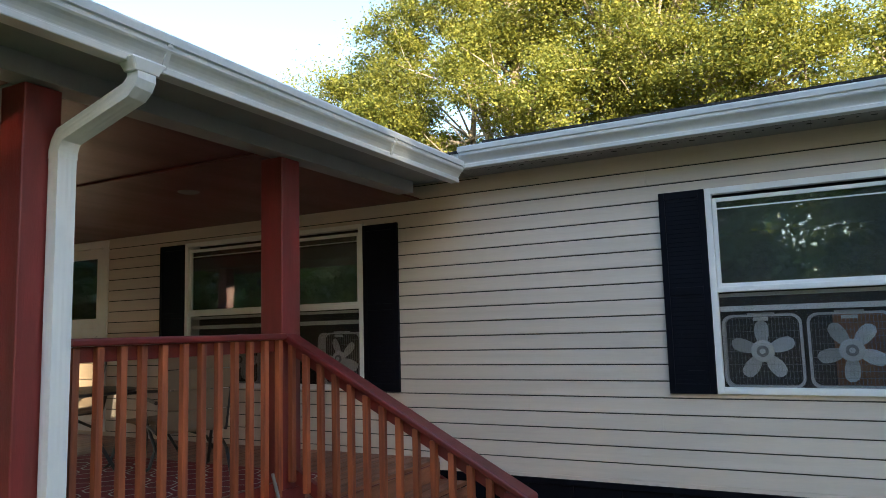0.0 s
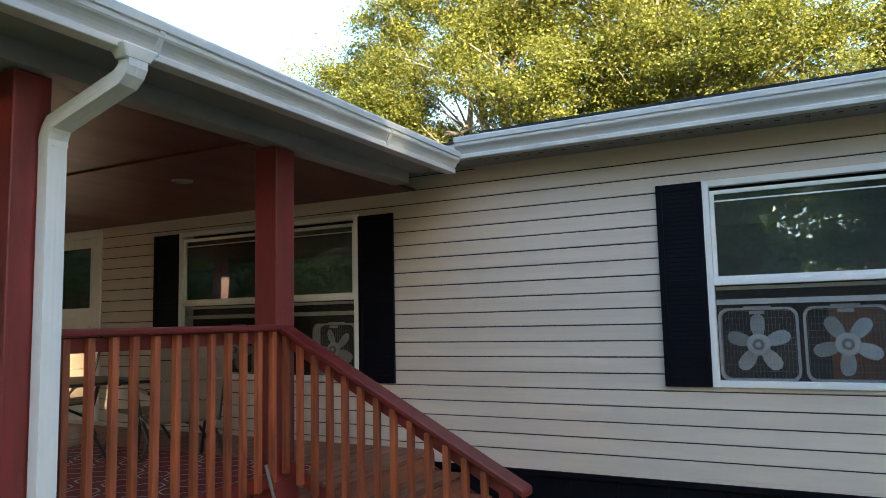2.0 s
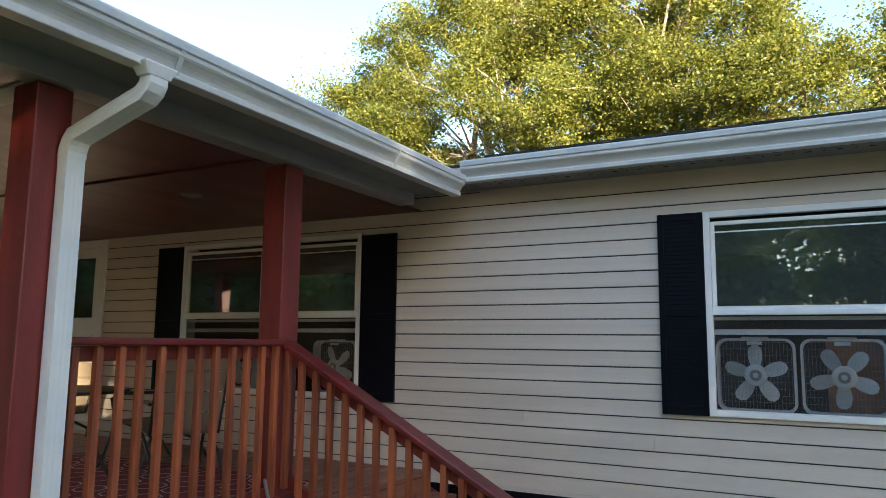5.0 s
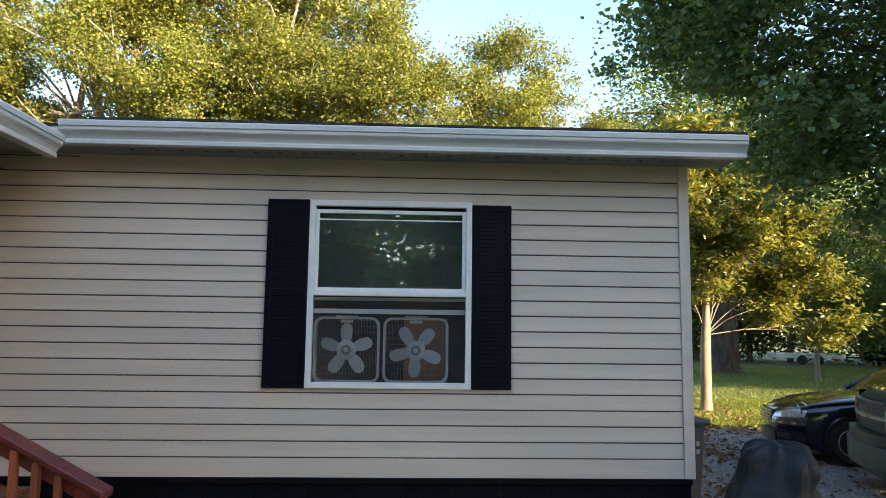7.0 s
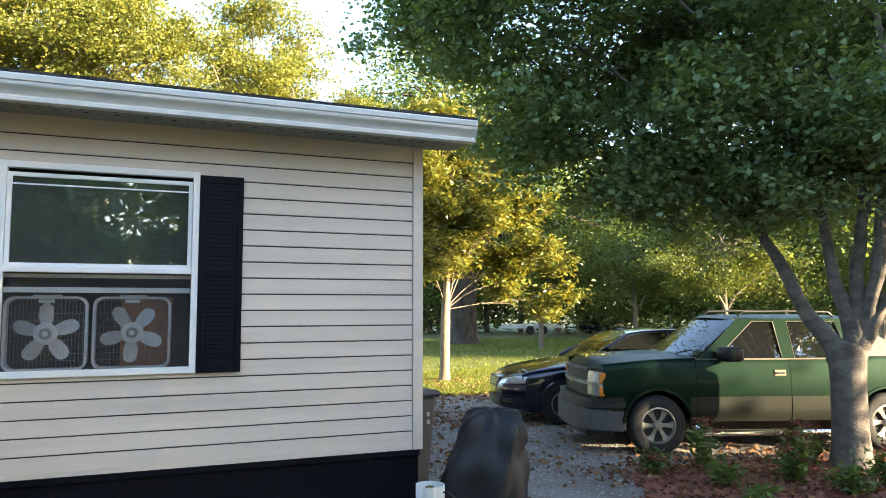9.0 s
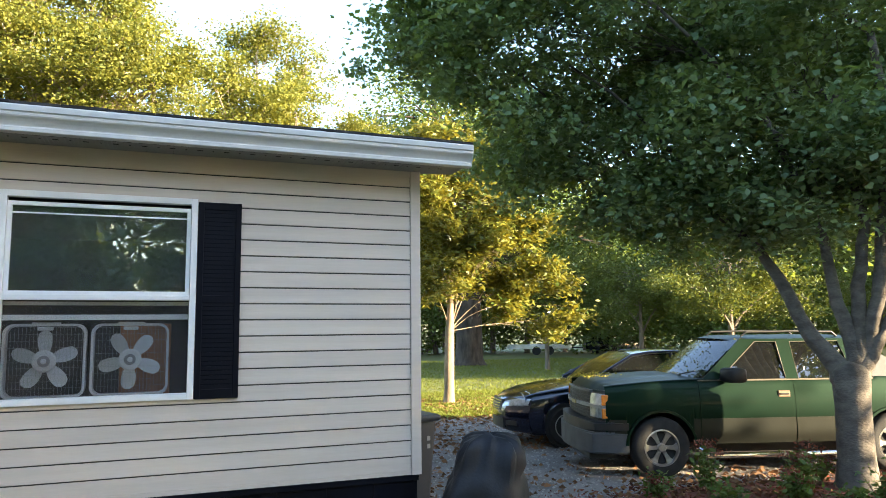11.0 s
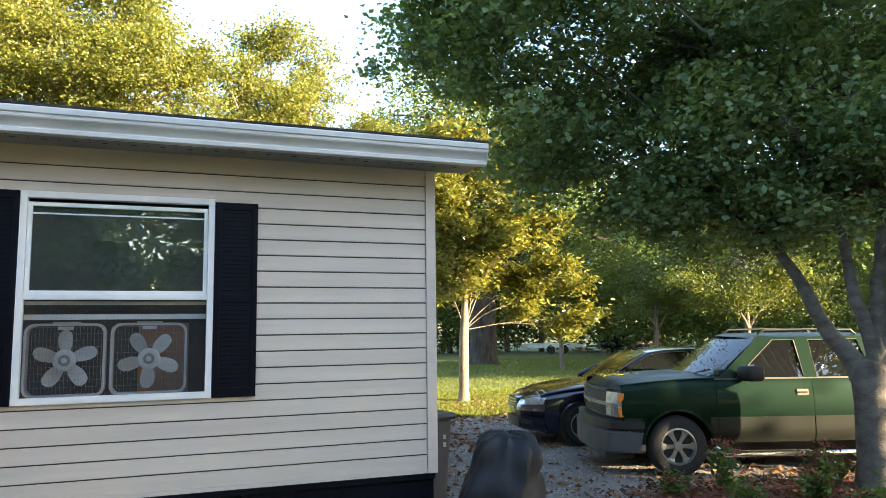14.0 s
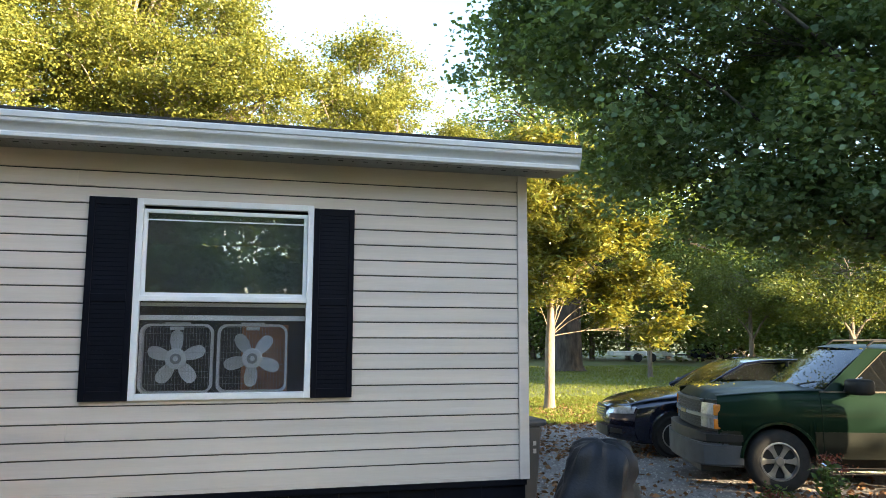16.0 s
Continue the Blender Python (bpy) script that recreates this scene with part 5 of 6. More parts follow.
    box_part("bed_cover", (-2.72, -1.42, -0.86, 0.86, 1.28, 1.335), BLACKTRIM, car, 0.015)
    box_part("tailgate", (-2.78, -2.74, -0.93, 0.93, 0.60, 1.33), PAINT_GREEN, car, 0.01)
    # nose: grille, bar with a plain badge, bumper
    bm = bmesh.new()
    nose_block(bm, -0.92, 0.92, 0.64, 1.17, -0.05, 0.05, 20, 0)
    part("nose_panel", bm, BLACKTRIM, car)
    bm = bmesh.new()
    nose_block(bm, -0.59, 0.59, 0.78, 1.14, -0.012, 0.03, 14, 0.004)
    g = part("grille", bm, GRILLE, car, "black mesh grille")
    for k in range(7):
        bm = bmesh.new()
        nose_block(bm, -0.585, 0.585, 0.80 + k * 0.046, 0.807 + k * 0.046, -0.004, 0.012, 12, 0)
        part("grille_bar", bm, BLACKTRIM, g)
    bm = bmesh.new()
    nose_block(bm, -0.60, 0.60, 1.135, 1.165, 0.012, 0.05, 14, 0.008)
    part("grille_surround", bm, CLAD, car)
    bm = bmesh.new()
    nose_block(bm, -0.93, 0.93, 0.934, 0.976, 0.03, 0.06, 20, 0.010)
    part("grille_crossbar", bm, CLAD_LIGHT, car, "silver cross bar", smooth=True)
    bm = bmesh.new()
    nose_block(bm, -0.10, 0.10, 0.93, 0.98, 0.045, 0.02, 6, 0.006)
    part("badge", bm, BADGE_GOLD, car, "plain gold badge shape")
    for nm, z0, z1, mt, out in (("bumper", 0.33, 0.62, CLAD, 0.155), ("bumper_top", 0.62, 0.76, BLACKTRIM, 0.12)):
        bm = bmesh.new()
        pts = [(2.10, -0.985), (2.33, -0.985)]
        pts += [(nose_x(y) + out, y) for y in (-0.90, -0.75, -0.55, -0.3, 0.0, 0.3, 0.55, 0.75, 0.90)]
        pts += [(2.33, 0.985), (2.10, 0.985), (2.10, 0.90), (2.30, 0.80), (2.30, -0.80), (2.10, -0.90)]
        prism(bm, pts, "z", z0, z1)
        bmesh.ops.bevel(bm, geom=[e for e in bm.edges if abs(e.verts[0].co.z - e.verts[1].co.z) < 0.01], offset=0.025, segments=3, affect="EDGES")
        part(nm, bm, mt, car, smooth=True)
    box_part("air_dam", (2.2, 2.60, -0.80, 0.80, 0.24, 0.34), BLACKTRIM, car, 0.02)
    box_part("rear_bumper", (-2.93, -2.75, -0.95, 0.95, 0.45, 0.65), CLAD, car, 0.02)
    box_part("chassis", (-2.6, 2.3, -0.62, 0.62, 0.26, 0.50), BLACKTRIM, car)
    for y in (-0.35, 0.3):
        bm = bmesh.new()
        tube(bm, [(1.20, y, 1.318), (1.19, y + 0.28, 1.365), (1.08, y + 0.52, 1.42)], 0.010, 5)
        part("wiper", bm, BLACKTRIM, car)
    return car


def saloon_nose(y):
    return 2.42 - 0.42 * (abs(y) / 0.90) ** 2.6


def saloon_cab(z):
    return 0.84 - (z - 0.97) * 0.50


def sedan(m, paint, label):
    """Four-door saloon, nose towards +x."""
    car = thing("car", label, "car", m=m)
    W = 0.91
    bm = bmesh.new()
    loft(bm, [(2.06, body_ring(W - 0.075, 0.22, 0.54, 0.80, 0.03)), (1.9, body_ring(W - 0.035, 0.19, 0.54, 0.845, 0.035)), (1.6, body_ring(W - 0.012, 0.19, 0.55, 0.895, 0.045)), (1.3, body_ring(W, 0.19, 0.56, 0.935, 0.045)), (1.05, body_ring(W, 0.19, 0.56, 0.96, 0.04)),
              (0.6, body_ring(W, 0.19, 0.58, 0.98, 0.02)), (-0.6, body_ring(W, 0.19, 0.60, 1.00, 0.02)), (-1.5, body_ring(W, 0.19, 0.60, 1.02, 0.02)), (-2.2, body_ring(W - 0.06, 0.25, 0.60, 1.02, 0.03)), (-2.42, body_ring(W - 0.16, 0.32, 0.60, 0.92))])
    part("body", bm, paint, car, smooth=True)
    # rounded nose: hood lip and bumper skin
    rows = []
    for z, out in ((0.22, -0.10), (0.25, -0.03), (0.34, 0.0), (0.46, 0.01), (0.56, 0.0), (0.64, -0.02), (0.70, -0.05), (0.745, -0.10), (0.775, -0.18), (0.81, -0.32), (0.835, -0.42)):
        rows.append([(max(saloon_nose(v * 0.885) + out, 1.98), v * 0.885 * (1 if z < 0.7 else 1 - 0.4 * (z - 0.7)), z + (0.03 * (1 - v * v) if z > 0.76 else 0)) for v in [j / 14 - 1 for j in range(29)]])
    bm = bmesh.new()
    grid_skin(bm, rows)
    part("nose", bm, paint, car, smooth=True)
    bm = bmesh.new()
    grid_skin(bm, [[(0.24 - 1.30 * k / 8, (j / 6 - 1) * 0.60, 1.425 + 0.045 * (1 - (j / 6 - 1) ** 2) + 0.03 * math.sin(math.pi * k / 8)) for j in range(13)] for k in range(9)])
    part("roof", bm, paint, car, smooth=True)
    bm = bmesh.new()
    grid_skin(bm, [[(1.14 - 0.90 * u - 0.14 * v * v * (1 - u), v * (0.80 - 0.20 * u), 0.965 + 0.465 * u + 0.035 * math.sin(math.pi * u) + 0.03 * (1 - v * v) * u) for v in [j / 6 - 1 for j in range(13)]] for u in [k / 8 for k in range(9)]])
    part("windscreen", bm, WINDSCREEN, car, smooth=True)
    bm = bmesh.new()
    grid_skin(bm, [[(-1.06 - 0.92 * u, v * (0.60 + 0.17 * u), 1.43 - 0.41 * u + 0.03 * math.sin(math.pi * u) + 0.03 * (1 - v * v)) for v in [j / 6 - 1 for j in range(13)]] for u in [k / 6 for k in range(7)]])
    part("rear_window", bm, AUTO_GLASS, car, smooth=True)
    for s in (1, -1):
        arc = [(1.02, 0.985), (0.62, 1.20), (0.24, 1.395), (-0.05, 1.44), (-0.50, 1.455), (-1.06, 1.435), (-1.55, 1.24), (-1.96, 1.01)]
        bm = bmesh.new()
        tube(bm, [(x, s * (saloon_cab(z) - 0.005), z) for x, z in arc], [0.035, 0.035, 0.035, 0.03, 0.03, 0.035, 0.05, 0.06], 8)
        part("roof_arch", bm, paint, car, smooth=True)
        bm = bmesh.new()
        tube(bm, [(x, s * (saloon_cab(z) + 0.028), z - 0.012) for x, z in arc], 0.009, 6)
        part("window_trim", bm, CHROME, car, "chrome trim over the side windows")
        for pts in ([(0.95, 0.99), (0.60, 1.18), (0.22, 1.38), (-0.05, 1.425), (-0.40, 1.435), (-0.40, 0.99)], [(-0.46, 0.99), (-0.46, 1.435), (-1.04, 1.42), (-1.52, 1.22), (-1.75, 0.99)]):
            bm = bmesh.new()
            lo = [bm.verts.new((x, s * saloon_cab(z), z)) for x, z in pts]
            bm.faces.new(lo)
            hi = [bm.verts.new((x, s * (saloon_cab(z) - 0.006), z)) for x, z in pts]
            bm.faces.new(hi[::-1])
            for i in range(len(pts)):
                j = (i + 1) % len(pts)
                bm.faces.new((lo[i], lo[j], hi[j], hi[i]))
            part("side_window", bm, AUTO_GLASS, car)
        bm = bmesh.new()
        tube(bm, [(-0.43, s * 0.845, 0.985), (-0.43, s * 0.61, 1.435)], 0.03, 6)
        part("pillar", bm, BLACKTRIM, car)
        arch(car, 1.42, s * 0.905, 0.36, s, paint, 0.02, 0.33)
        arch(car, -1.38, s * 0.905, 0.36, s, paint, 0.02, 0.33)
        for x in (1.42, -1.38):
            wheel(car, x, s * 0.80, 0.325, s, 5)
        bm = bmesh.new()
        rows = []
        for k in range(9):
            y = 0.42 + 0.45 * k / 8
            za, zb = 0.60 + 0.05 * k / 8, 0.70 + 0.055 * min(1, k / 5)
            rows.append([(saloon_nose(y) - 0.0 - 0.05 * f - (0.02 if f in (0, 1) else 0), s * y, za + (zb - za) * f) for f in (0, 0.12, 0.5, 0.88, 1)])
        grid_skin(bm, rows)
        part("headlamp", bm, LAMP_CLEAR, car, "long swept clear headlamp", smooth=True)
        box_part("mirror", (0.74, 0.88, min(s * 0.86, s * 1.04), max(s * 0.86, s * 1.04), 0.99, 1.11), paint, car, 0.035)
        bm = bmesh.new()
        nose_block(bm, s * 0.52, s * 0.72, 0.33, 0.40, 0.012, 0.03, 6, 0.006, 0, saloon_nose)
        part("fog_recess", bm, BLACKTRIM, car)
    bm = bmesh.new()
    nose_block(bm, -0.37, 0.37, 0.545, 0.715, 0.006, 0.04, 10, 0.008, 0.03, saloon_nose)
    g = part("grille", bm, BLACKTRIM, car, "dark grille with chrome bars")
    for k in range(4):
        bm = bmesh.new()
        nose_block(bm, -0.35 + 0.015 * k, 0.35 - 0.015 * k, 0.685 - k * 0.042, 0.700 - k * 0.042, 0.012 - 0.007 * (3 - k), 0.03, 10, 0.003, 0, saloon_nose)
        part("grille_bar", bm, CHROME, g)
    bm = bmesh.new()
    nose_block(bm, -0.45, 0.45, 0.27, 0.42, 0.010, 0.03, 10, 0.006, 0, saloon_nose)
    part("air_intake", bm, BLACKTRIM, car)
    bm = bmesh.new()
    box(bm, -1.6, 0.95, -0.72, 0.72, 0.70, 0.975)
    part("cabin_floor", bm, CABIN, car)
    for y in (-0.36, 0.36):
        bm = bmesh.new()
        box(bm, -0.35, -0.2, y - 0.22, y + 0.22, 0.95, 1.28, 0.05)
        part("seat", bm, CABIN, car)
    return car


truck = pickup(pose(9.04, 2.35, GROUND + 0.02, 0, 0, 162.5) @ Matrix.Scale(0.965, 4))
car_navy = sedan(pose(9.08, 5.05, GROUND + 0.02, 0, 0, 164) @ Matrix.Scale(1.05, 4), PAINT_NAVY, "dark navy saloon car parked beside the pickup truck")


LEAF_YEL = leaf_mat("fallen_yellow_leaf", (0.22, 0.20, 0.03), (0.42, 0.36, 0.05), (0.4, 0.35, 0.05), 0.15)
rng = np.random.default_rng(5)
n = 260
lx, ly = 2.42 - np.abs(rng.normal(0, 0.22, n)), rng.normal(-0.25, 0.24, n)
lz = 1.385 - 0.10 * ((lx - 1.15) / 1.4) ** 1.6
P = np.column_stack([lx, ly, lz, np.ones(n)]) @ np.array(truck.matrix_basis.transposed())
me = leaves_mesh("hood_leaves", P[:, :3], 0.032, 0.02, rng, 0.0, 0.08)
me.materials.append(LEAF_YEL)
tagged(new("hood_leaves", me), "small yellow leaves strewn on the truck's hood", "fallen leaves", kind="stuff")
n = 380
u, v = rng.random(n), rng.random(n) ** 1.3
ly = (u - 0.5) * (1.7 - 0.4 * v)
lx, lz = 1.30 - 0.72 * v - 0.27 * (2 * u - 1) ** 2 + 0.012, 1.325 + 0.53 * v + 0.02 * np.sin(math.pi * v)
P = np.column_stack([lx, ly, lz, np.ones(n)]) @ np.array(truck.matrix_basis.transposed())
me = leaves_mesh("windscreen_leaves", P[:, :3], 0.03, 0.018, rng, 0.2, 0.6)
me.materials.append(LEAF_YEL)
tagged(new("windscreen_leaves", me), "small yellow leaves caught on the truck's windscreen", "fallen leaves", kind="stuff")
n = 170
lx, ly = rng.uniform(1.1, 2.0, n), rng.normal(0.0, 0.30, n)
lz = 1.005 - 0.16 * ((lx - 1.05) / 1.0).clip(0, 1) ** 1.3
P = np.column_stack([lx, ly, lz, np.ones(n)]) @ np.array(car_navy.matrix_basis.transposed())
me = leaves_mesh("car_leaves", P[:, :3], 0.035, 0.022, rng, 0.0, 0.08)
me.materials.append(LEAF_YEL)
tagged(new("car_leaves", me), "small yellow leaves strewn on the navy car's hood", "fallen leaves", kind="stuff")

# far across the lawn: a white flat trailer and a dark car
trailer = thing("trailer", "low white flat trailer far across the lawn", "trailer", m=pose(27.2, 41.5, GROUND, 0, 0, -12))
WHITEPAINT = surface("trailer_white", (0.75, 0.75, 0.74), 0.5, vary=0.08)
box_part("bed", (-2.2, 2.2, -0.9, 0.9, 0.45, 0.75), WHITEPAINT, trailer, 0.02)
for x in (-0.5, 0.5):
    bm = bmesh.new()
    lathe(bm, [(0.3, -0.1), (0.32, 0.0), (0.3, 0.1)], 18, pose(x, -0.95, 0.32, 90, 0, 0))
    part("wheel", bm, RUBBER, trailer)
box_part("drawbar", (2.2, 3.4, -0.06, 0.06, 0.45, 0.55), BLACKTRIM, trailer)
sedan(pose(33.0, 40.0, GROUND, 0, 0, 10), PAINT_NAVY, "dark parked car far across the lawn")

# ---- box fans in the windows ----
def rounded(w, h, r, n=5):
    pts = []
    for cx, cz, a0 in ((w - r, h - r, 0), (-w + r, h - r, 90), (-w + r, -h + r, 180), (w - r, -h + r, 270)):
        for k in range(n + 1):
            a = radians(a0 + 90 * k / n)
            pts.append((cx + r * math.cos(a), cz + r * math.sin(a)))
    return pts


WARM_BACK = surface("warm_cloth", (0.42, 0.17, 0.07), 0.8, vary=0.15)


def box_fan(m, spin, label):
    fan = thing("box_fan", label, "fan", "box fans in the windows", m=m)
    a, d = 0.262, 0.055
    bm = bmesh.new()
    outer, inner = rounded(a, a, 0.07), rounded(a - 0.017, a - 0.017, 0.058)
    n = len(outer)
    for y0, y1 in ((-d, d),):
        o0 = [bm.verts.new((x, y0, z)) for x, z in outer]
        o1 = [bm.verts.new((x, y1, z)) for x, z in outer]
        i0 = [bm.verts.new((x, y0, z)) for x, z in inner]
        i1 = [bm.verts.new((x, y1, z)) for x, z in inner]
        for k in range(n):
            j = (k + 1) % n
            bm.faces.new((o0[k], o0[j], o1[j], o1[k]))
            bm.faces.new((i0[j], i0[k], i1[k], i1[j]))
            bm.faces.new((o0[j], o0[k], i0[k], i0[j]))
            bm.faces.new((o1[k], o1[j], i1[j], i1[k]))
    part("housing", bm, FAN_WHITE, fan)
    bm = bmesh.new()
    for k in range(21):
        p = -0.235 + k * 0.0235
        w = 0.24 if abs(p) < 0.2 else 0.215
        box(bm, p - 0.0008, p + 0.0008, -d + 0.004, -d + 0.0065, -w, w)
        if k % 2 == 0:
            box(bm, -w, w, -d + 0.0065, -d + 0.009, p - 0.0008, p + 0.0008)
    tagged(part("grille", bm, FAN_WIRE, fan), kind="stuff")
    bm = bmesh.new()
    lathe(bm, [(0.078, -0.004), (0.076, 0.006), (0.066, 0.010), (0.02, 0.012)], 28, pose(0, -d + 0.004, 0, 90, 0, 0))
    hub = part("hub", bm, FAN_WHITE, fan)
    bm = bmesh.new()
    lathe(bm, [(0.040, 0.0), (0.040, 0.016), (0.030, 0.018)], 24, pose(0, -d + 0.002, 0, 90, 0, 0))
    part("hub_ring", bm, FAN_GREY, hub)
    bm = bmesh.new()
    lathe(bm, [(0.019, 0.0), (0.019, 0.022), (0.012, 0.025)], 20, pose(0, -d + 0.002, 0, 90, 0, 0))
    part("hub_cap", bm, FAN_WHITE, hub)
    for k in range(5):
        bm = bmesh.new()
        out = []
        for i in range(9):
            t = i / 8
            r = 0.05 + 0.165 * t
            w = 0.016 + 0.036 * math.sin(math.pi * min(1, 0.10 + 0.72 * t)) if i < 8 else 0.016
            out.append((r, w))
        va = [bm.verts.new((r, -0.004 + w * 0.35, w)) for r, w in out]
        vb = [bm.verts.new((r, -0.004 - w * 0.35, -w * 0.9)) for r, w in out]
        wa = [bm.verts.new((r, 0.0 + w * 0.35, w)) for r, w in out]
        wb = [bm.verts.new((r, 0.0 - w * 0.35, -w * 0.9)) for r, w in out]
        for i in range(8):
            bm.faces.new((va[i], va[i + 1], vb[i + 1], vb[i]))
            bm.faces.new((wb[i], wb[i + 1], wa[i + 1], wa[i]))
            bm.faces.new((va[i + 1], va[i], wa[i], wa[i + 1]))
            bm.faces.new((vb[i], vb[i + 1], wb[i + 1], wb[i]))
        bm.faces.new((va[8], wa[8], wb[8], vb[8]))
        bmesh.ops.transform(bm, matrix=pose(0, -0.012, 0, 0, spin + 72 * k, 0), verts=bm.verts)
        part("blade", bm, FAN_WHITE, fan)
    box_part("handle", (-0.05, 0.05, -d - 0.002, -d + 0.012, 0.215, 0.240), FAN_WHITE, fan, 0.004)
    bm = bmesh.new()
    box(bm, -0.09, 0.09, -0.02, 0.02, a - 0.001, a + 0.012, 0.004)
    part("carry_grip", bm, FAN_WHITE, fan)
    for s in (-1, 1):
        box_part("foot", (s * 0.16 - 0.03, s * 0.16 + 0.03, -0.08, 0.08, -a - 0.012, -a + 0.001), FAN_GREY, fan, 0.003)
    return fan


FZ = WIN_A[2] + 0.014 + 0.274
box_fan(pose(0.303, 0.112, FZ + 0.013) @ Matrix.Scale(1.05, 4), -18, "white plastic box fan standing in the open window")
box_fan(pose(0.885, 0.116, FZ + 0.013) @ Matrix.Scale(1.05, 4), 22, "white plastic box fan beside its twin in the open window")
FZ2 = WIN_B[2] + 0.014 + 0.274
box_fan(pose(-3.60, 0.118, FZ2), 30, "white plastic box fan standing in the porch window")
box_fan(pose(-4.92, 0.118, FZ2), 5, "white plastic box fan standing in the porch window")
for nm, w in (("window_ledge", WIN_A), ("window_ledge", WIN_B)):
    tagged(box_part(nm, (w[0], w[1], 0.051, 0.25, w[2] - 0.02, w[2] + 0.001), VINYL_WHITE, bevel=0.003), "white inner window ledge that carries the fans", "ledge", kind="structure")
cabinet = thing("cabinet", "orange-brown wooden cabinet inside the room", "cabinet", m=pose(0.98, 0.62, 0.634))
box_part("body", (-0.20, 0.20, 0.0, 0.35, 0.0, 1.30), WARM_BACK, cabinet, 0.01)
for sx_ in (-0.1, 0.1):
    d_ = box_part("door", (sx_ - 0.095, sx_ + 0.095, -0.02, 0.0, 0.05, 1.25), WARM_BACK, cabinet, 0.006)
    box_part("knob", (sx_ * 0.3 - 0.012, sx_ * 0.3 + 0.012, -0.045, -0.02, 0.7, 0.724), CHROME, d_, 0.004)

# ---- porch furniture ----
FRAME = surface("powder_black", (0.014, 0.013, 0.013), 0.4, scale=8, vary=0.15, fine=60, bump=0.05)
SLING = surface("beige_sling", (0.22, 0.165, 0.115), 0.8, scale=4, vary=0.08, fine=150, bump=0.25)
table = thing("patio_table", "dark metal patio table on the porch", "table", m=pose(-4.85, -2.0, DZ))
bm = bmesh.new()
lathe(bm, [(0.50, 0.70), (0.53, 0.705), (0.53, 0.725), (0.50, 0.73)], 36)
part("tabletop", bm, FRAME, table)
for k in range(4):
    bm = bmesh.new()
    a = radians(45 + 90 * k)
    tube(bm, [(0.30 * math.cos(a), 0.30 * math.sin(a), 0.70), (0.22 * math.cos(a), 0.22 * math.sin(a), 0.35), (0.42 * math.cos(a), 0.42 * math.sin(a), 0.0)], 0.016, 8)
    part("leg", bm, FRAME, table)


def patio_chair(m):
    ch = thing("patio_chair", "high-backed patio chair with beige padded sling and dark metal frame", "chair", "chairs on the porch", m=m)
    for s in (-1, 1):
        bm = bmesh.new()
        tube(bm, [(0.46, s * 0.27, 0.0), (0.40, s * 0.27, 0.03), (0.26, s * 0.27, 0.40), (-0.18, s * 0.27, 0.38), (-0.44, s * 0.27, 1.06)], 0.014, 8)
        part("side_frame", bm, FRAME, ch)
        bm = bmesh.new()
        tube(bm, [(-0.36, s * 0.27, 0.02), (-0.22, s * 0.27, 0.22), (0.22, s * 0.27, 0.39)], 0.014, 8)
        part("leg", bm, FRAME, ch)
        bm = bmesh.new()
        tube(bm, [(0.27, s * 0.27, 0.40), (0.30, s * 0.30, 0.60), (0.20, s * 0.30, 0.64), (-0.24, s * 0.29, 0.63)], 0.016, 8)
        part("armrest", bm, FRAME, ch)
    bm = bmesh.new()
    box(bm, -0.19, 0.27, -0.255, 0.255, 0.375, 0.41, 0.015)
    part("seat", bm, SLING, ch)
    for k in range(4):
        f0, f1 = k / 4, (k + 1) / 4
        bm = bmesh.new()
        prism(bm, [(-0.185 - 0.255 * f0, 0.40 + 0.66 * f0), (-0.185 - 0.255 * f1, 0.392 + 0.66 * f1), (-0.225 - 0.255 * f1, 0.392 + 0.66 * f1), (-0.225 - 0.255 * f0, 0.40 + 0.66 * f0)], "y", -0.255, 0.255)
        part("back_pad", bm, SLING, ch)
    bm = bmesh.new()
    tube(bm, [(-0.44, -0.27, 1.06), (-0.455, -0.2, 1.09), (-0.455, 0.2, 1.09), (-0.44, 0.27, 1.06)], 0.014, 8)
    part("head_bar", bm, FRAME, ch)
    return ch


chair = patio_chair(pose(-4.05, -1.45, DZ, 0, 0, 150))
copy_thing(chair, pose(-4.75, -1.05, DZ, 0, 0, 268))
copy_thing(chair, pose(-5.75, -2.1, DZ, 0, 0, 5))
copy_thing(chair, pose(-6.3, -1.1, DZ, 0, 0, 290))
RUG = surface("red_rug", (0.22, 0.02, 0.025), 0.95, scale=6, vary=0.15, fine=200, bump=0.4)
RUGW = surface("rug_pattern", (0.55, 0.50, 0.42), 0.95, scale=6, vary=0.1, fine=200, bump=0.4)
rug = thing("rug", "red outdoor rug with a cream trellis pattern", "rug")
box_part("mat", (-5.9, -2.95, -3.5, -1.0, DZ, DZ + 0.008), RUG, rug)
bm = bmesh.new()
for i in range(10):
    for j in range(8):
        cx, cy = -5.75 + i * 0.3, -3.35 + j * 0.31
        r0, r1 = 0.115, 0.13
        for k in range(8):
            a0, a1 = k * math.tau / 8, (k + 1) * math.tau / 8
            vs = [bm.verts.new((cx + r * math.cos(a), cy + r * math.sin(a), DZ + 0.0085)) for r, a in ((r0, a0), (r1, a0), (r1, a1), (r0, a1))]
            bm.faces.new(vs)
tagged(part("trellis_pattern", bm, RUGW, rug), kind="stuff")

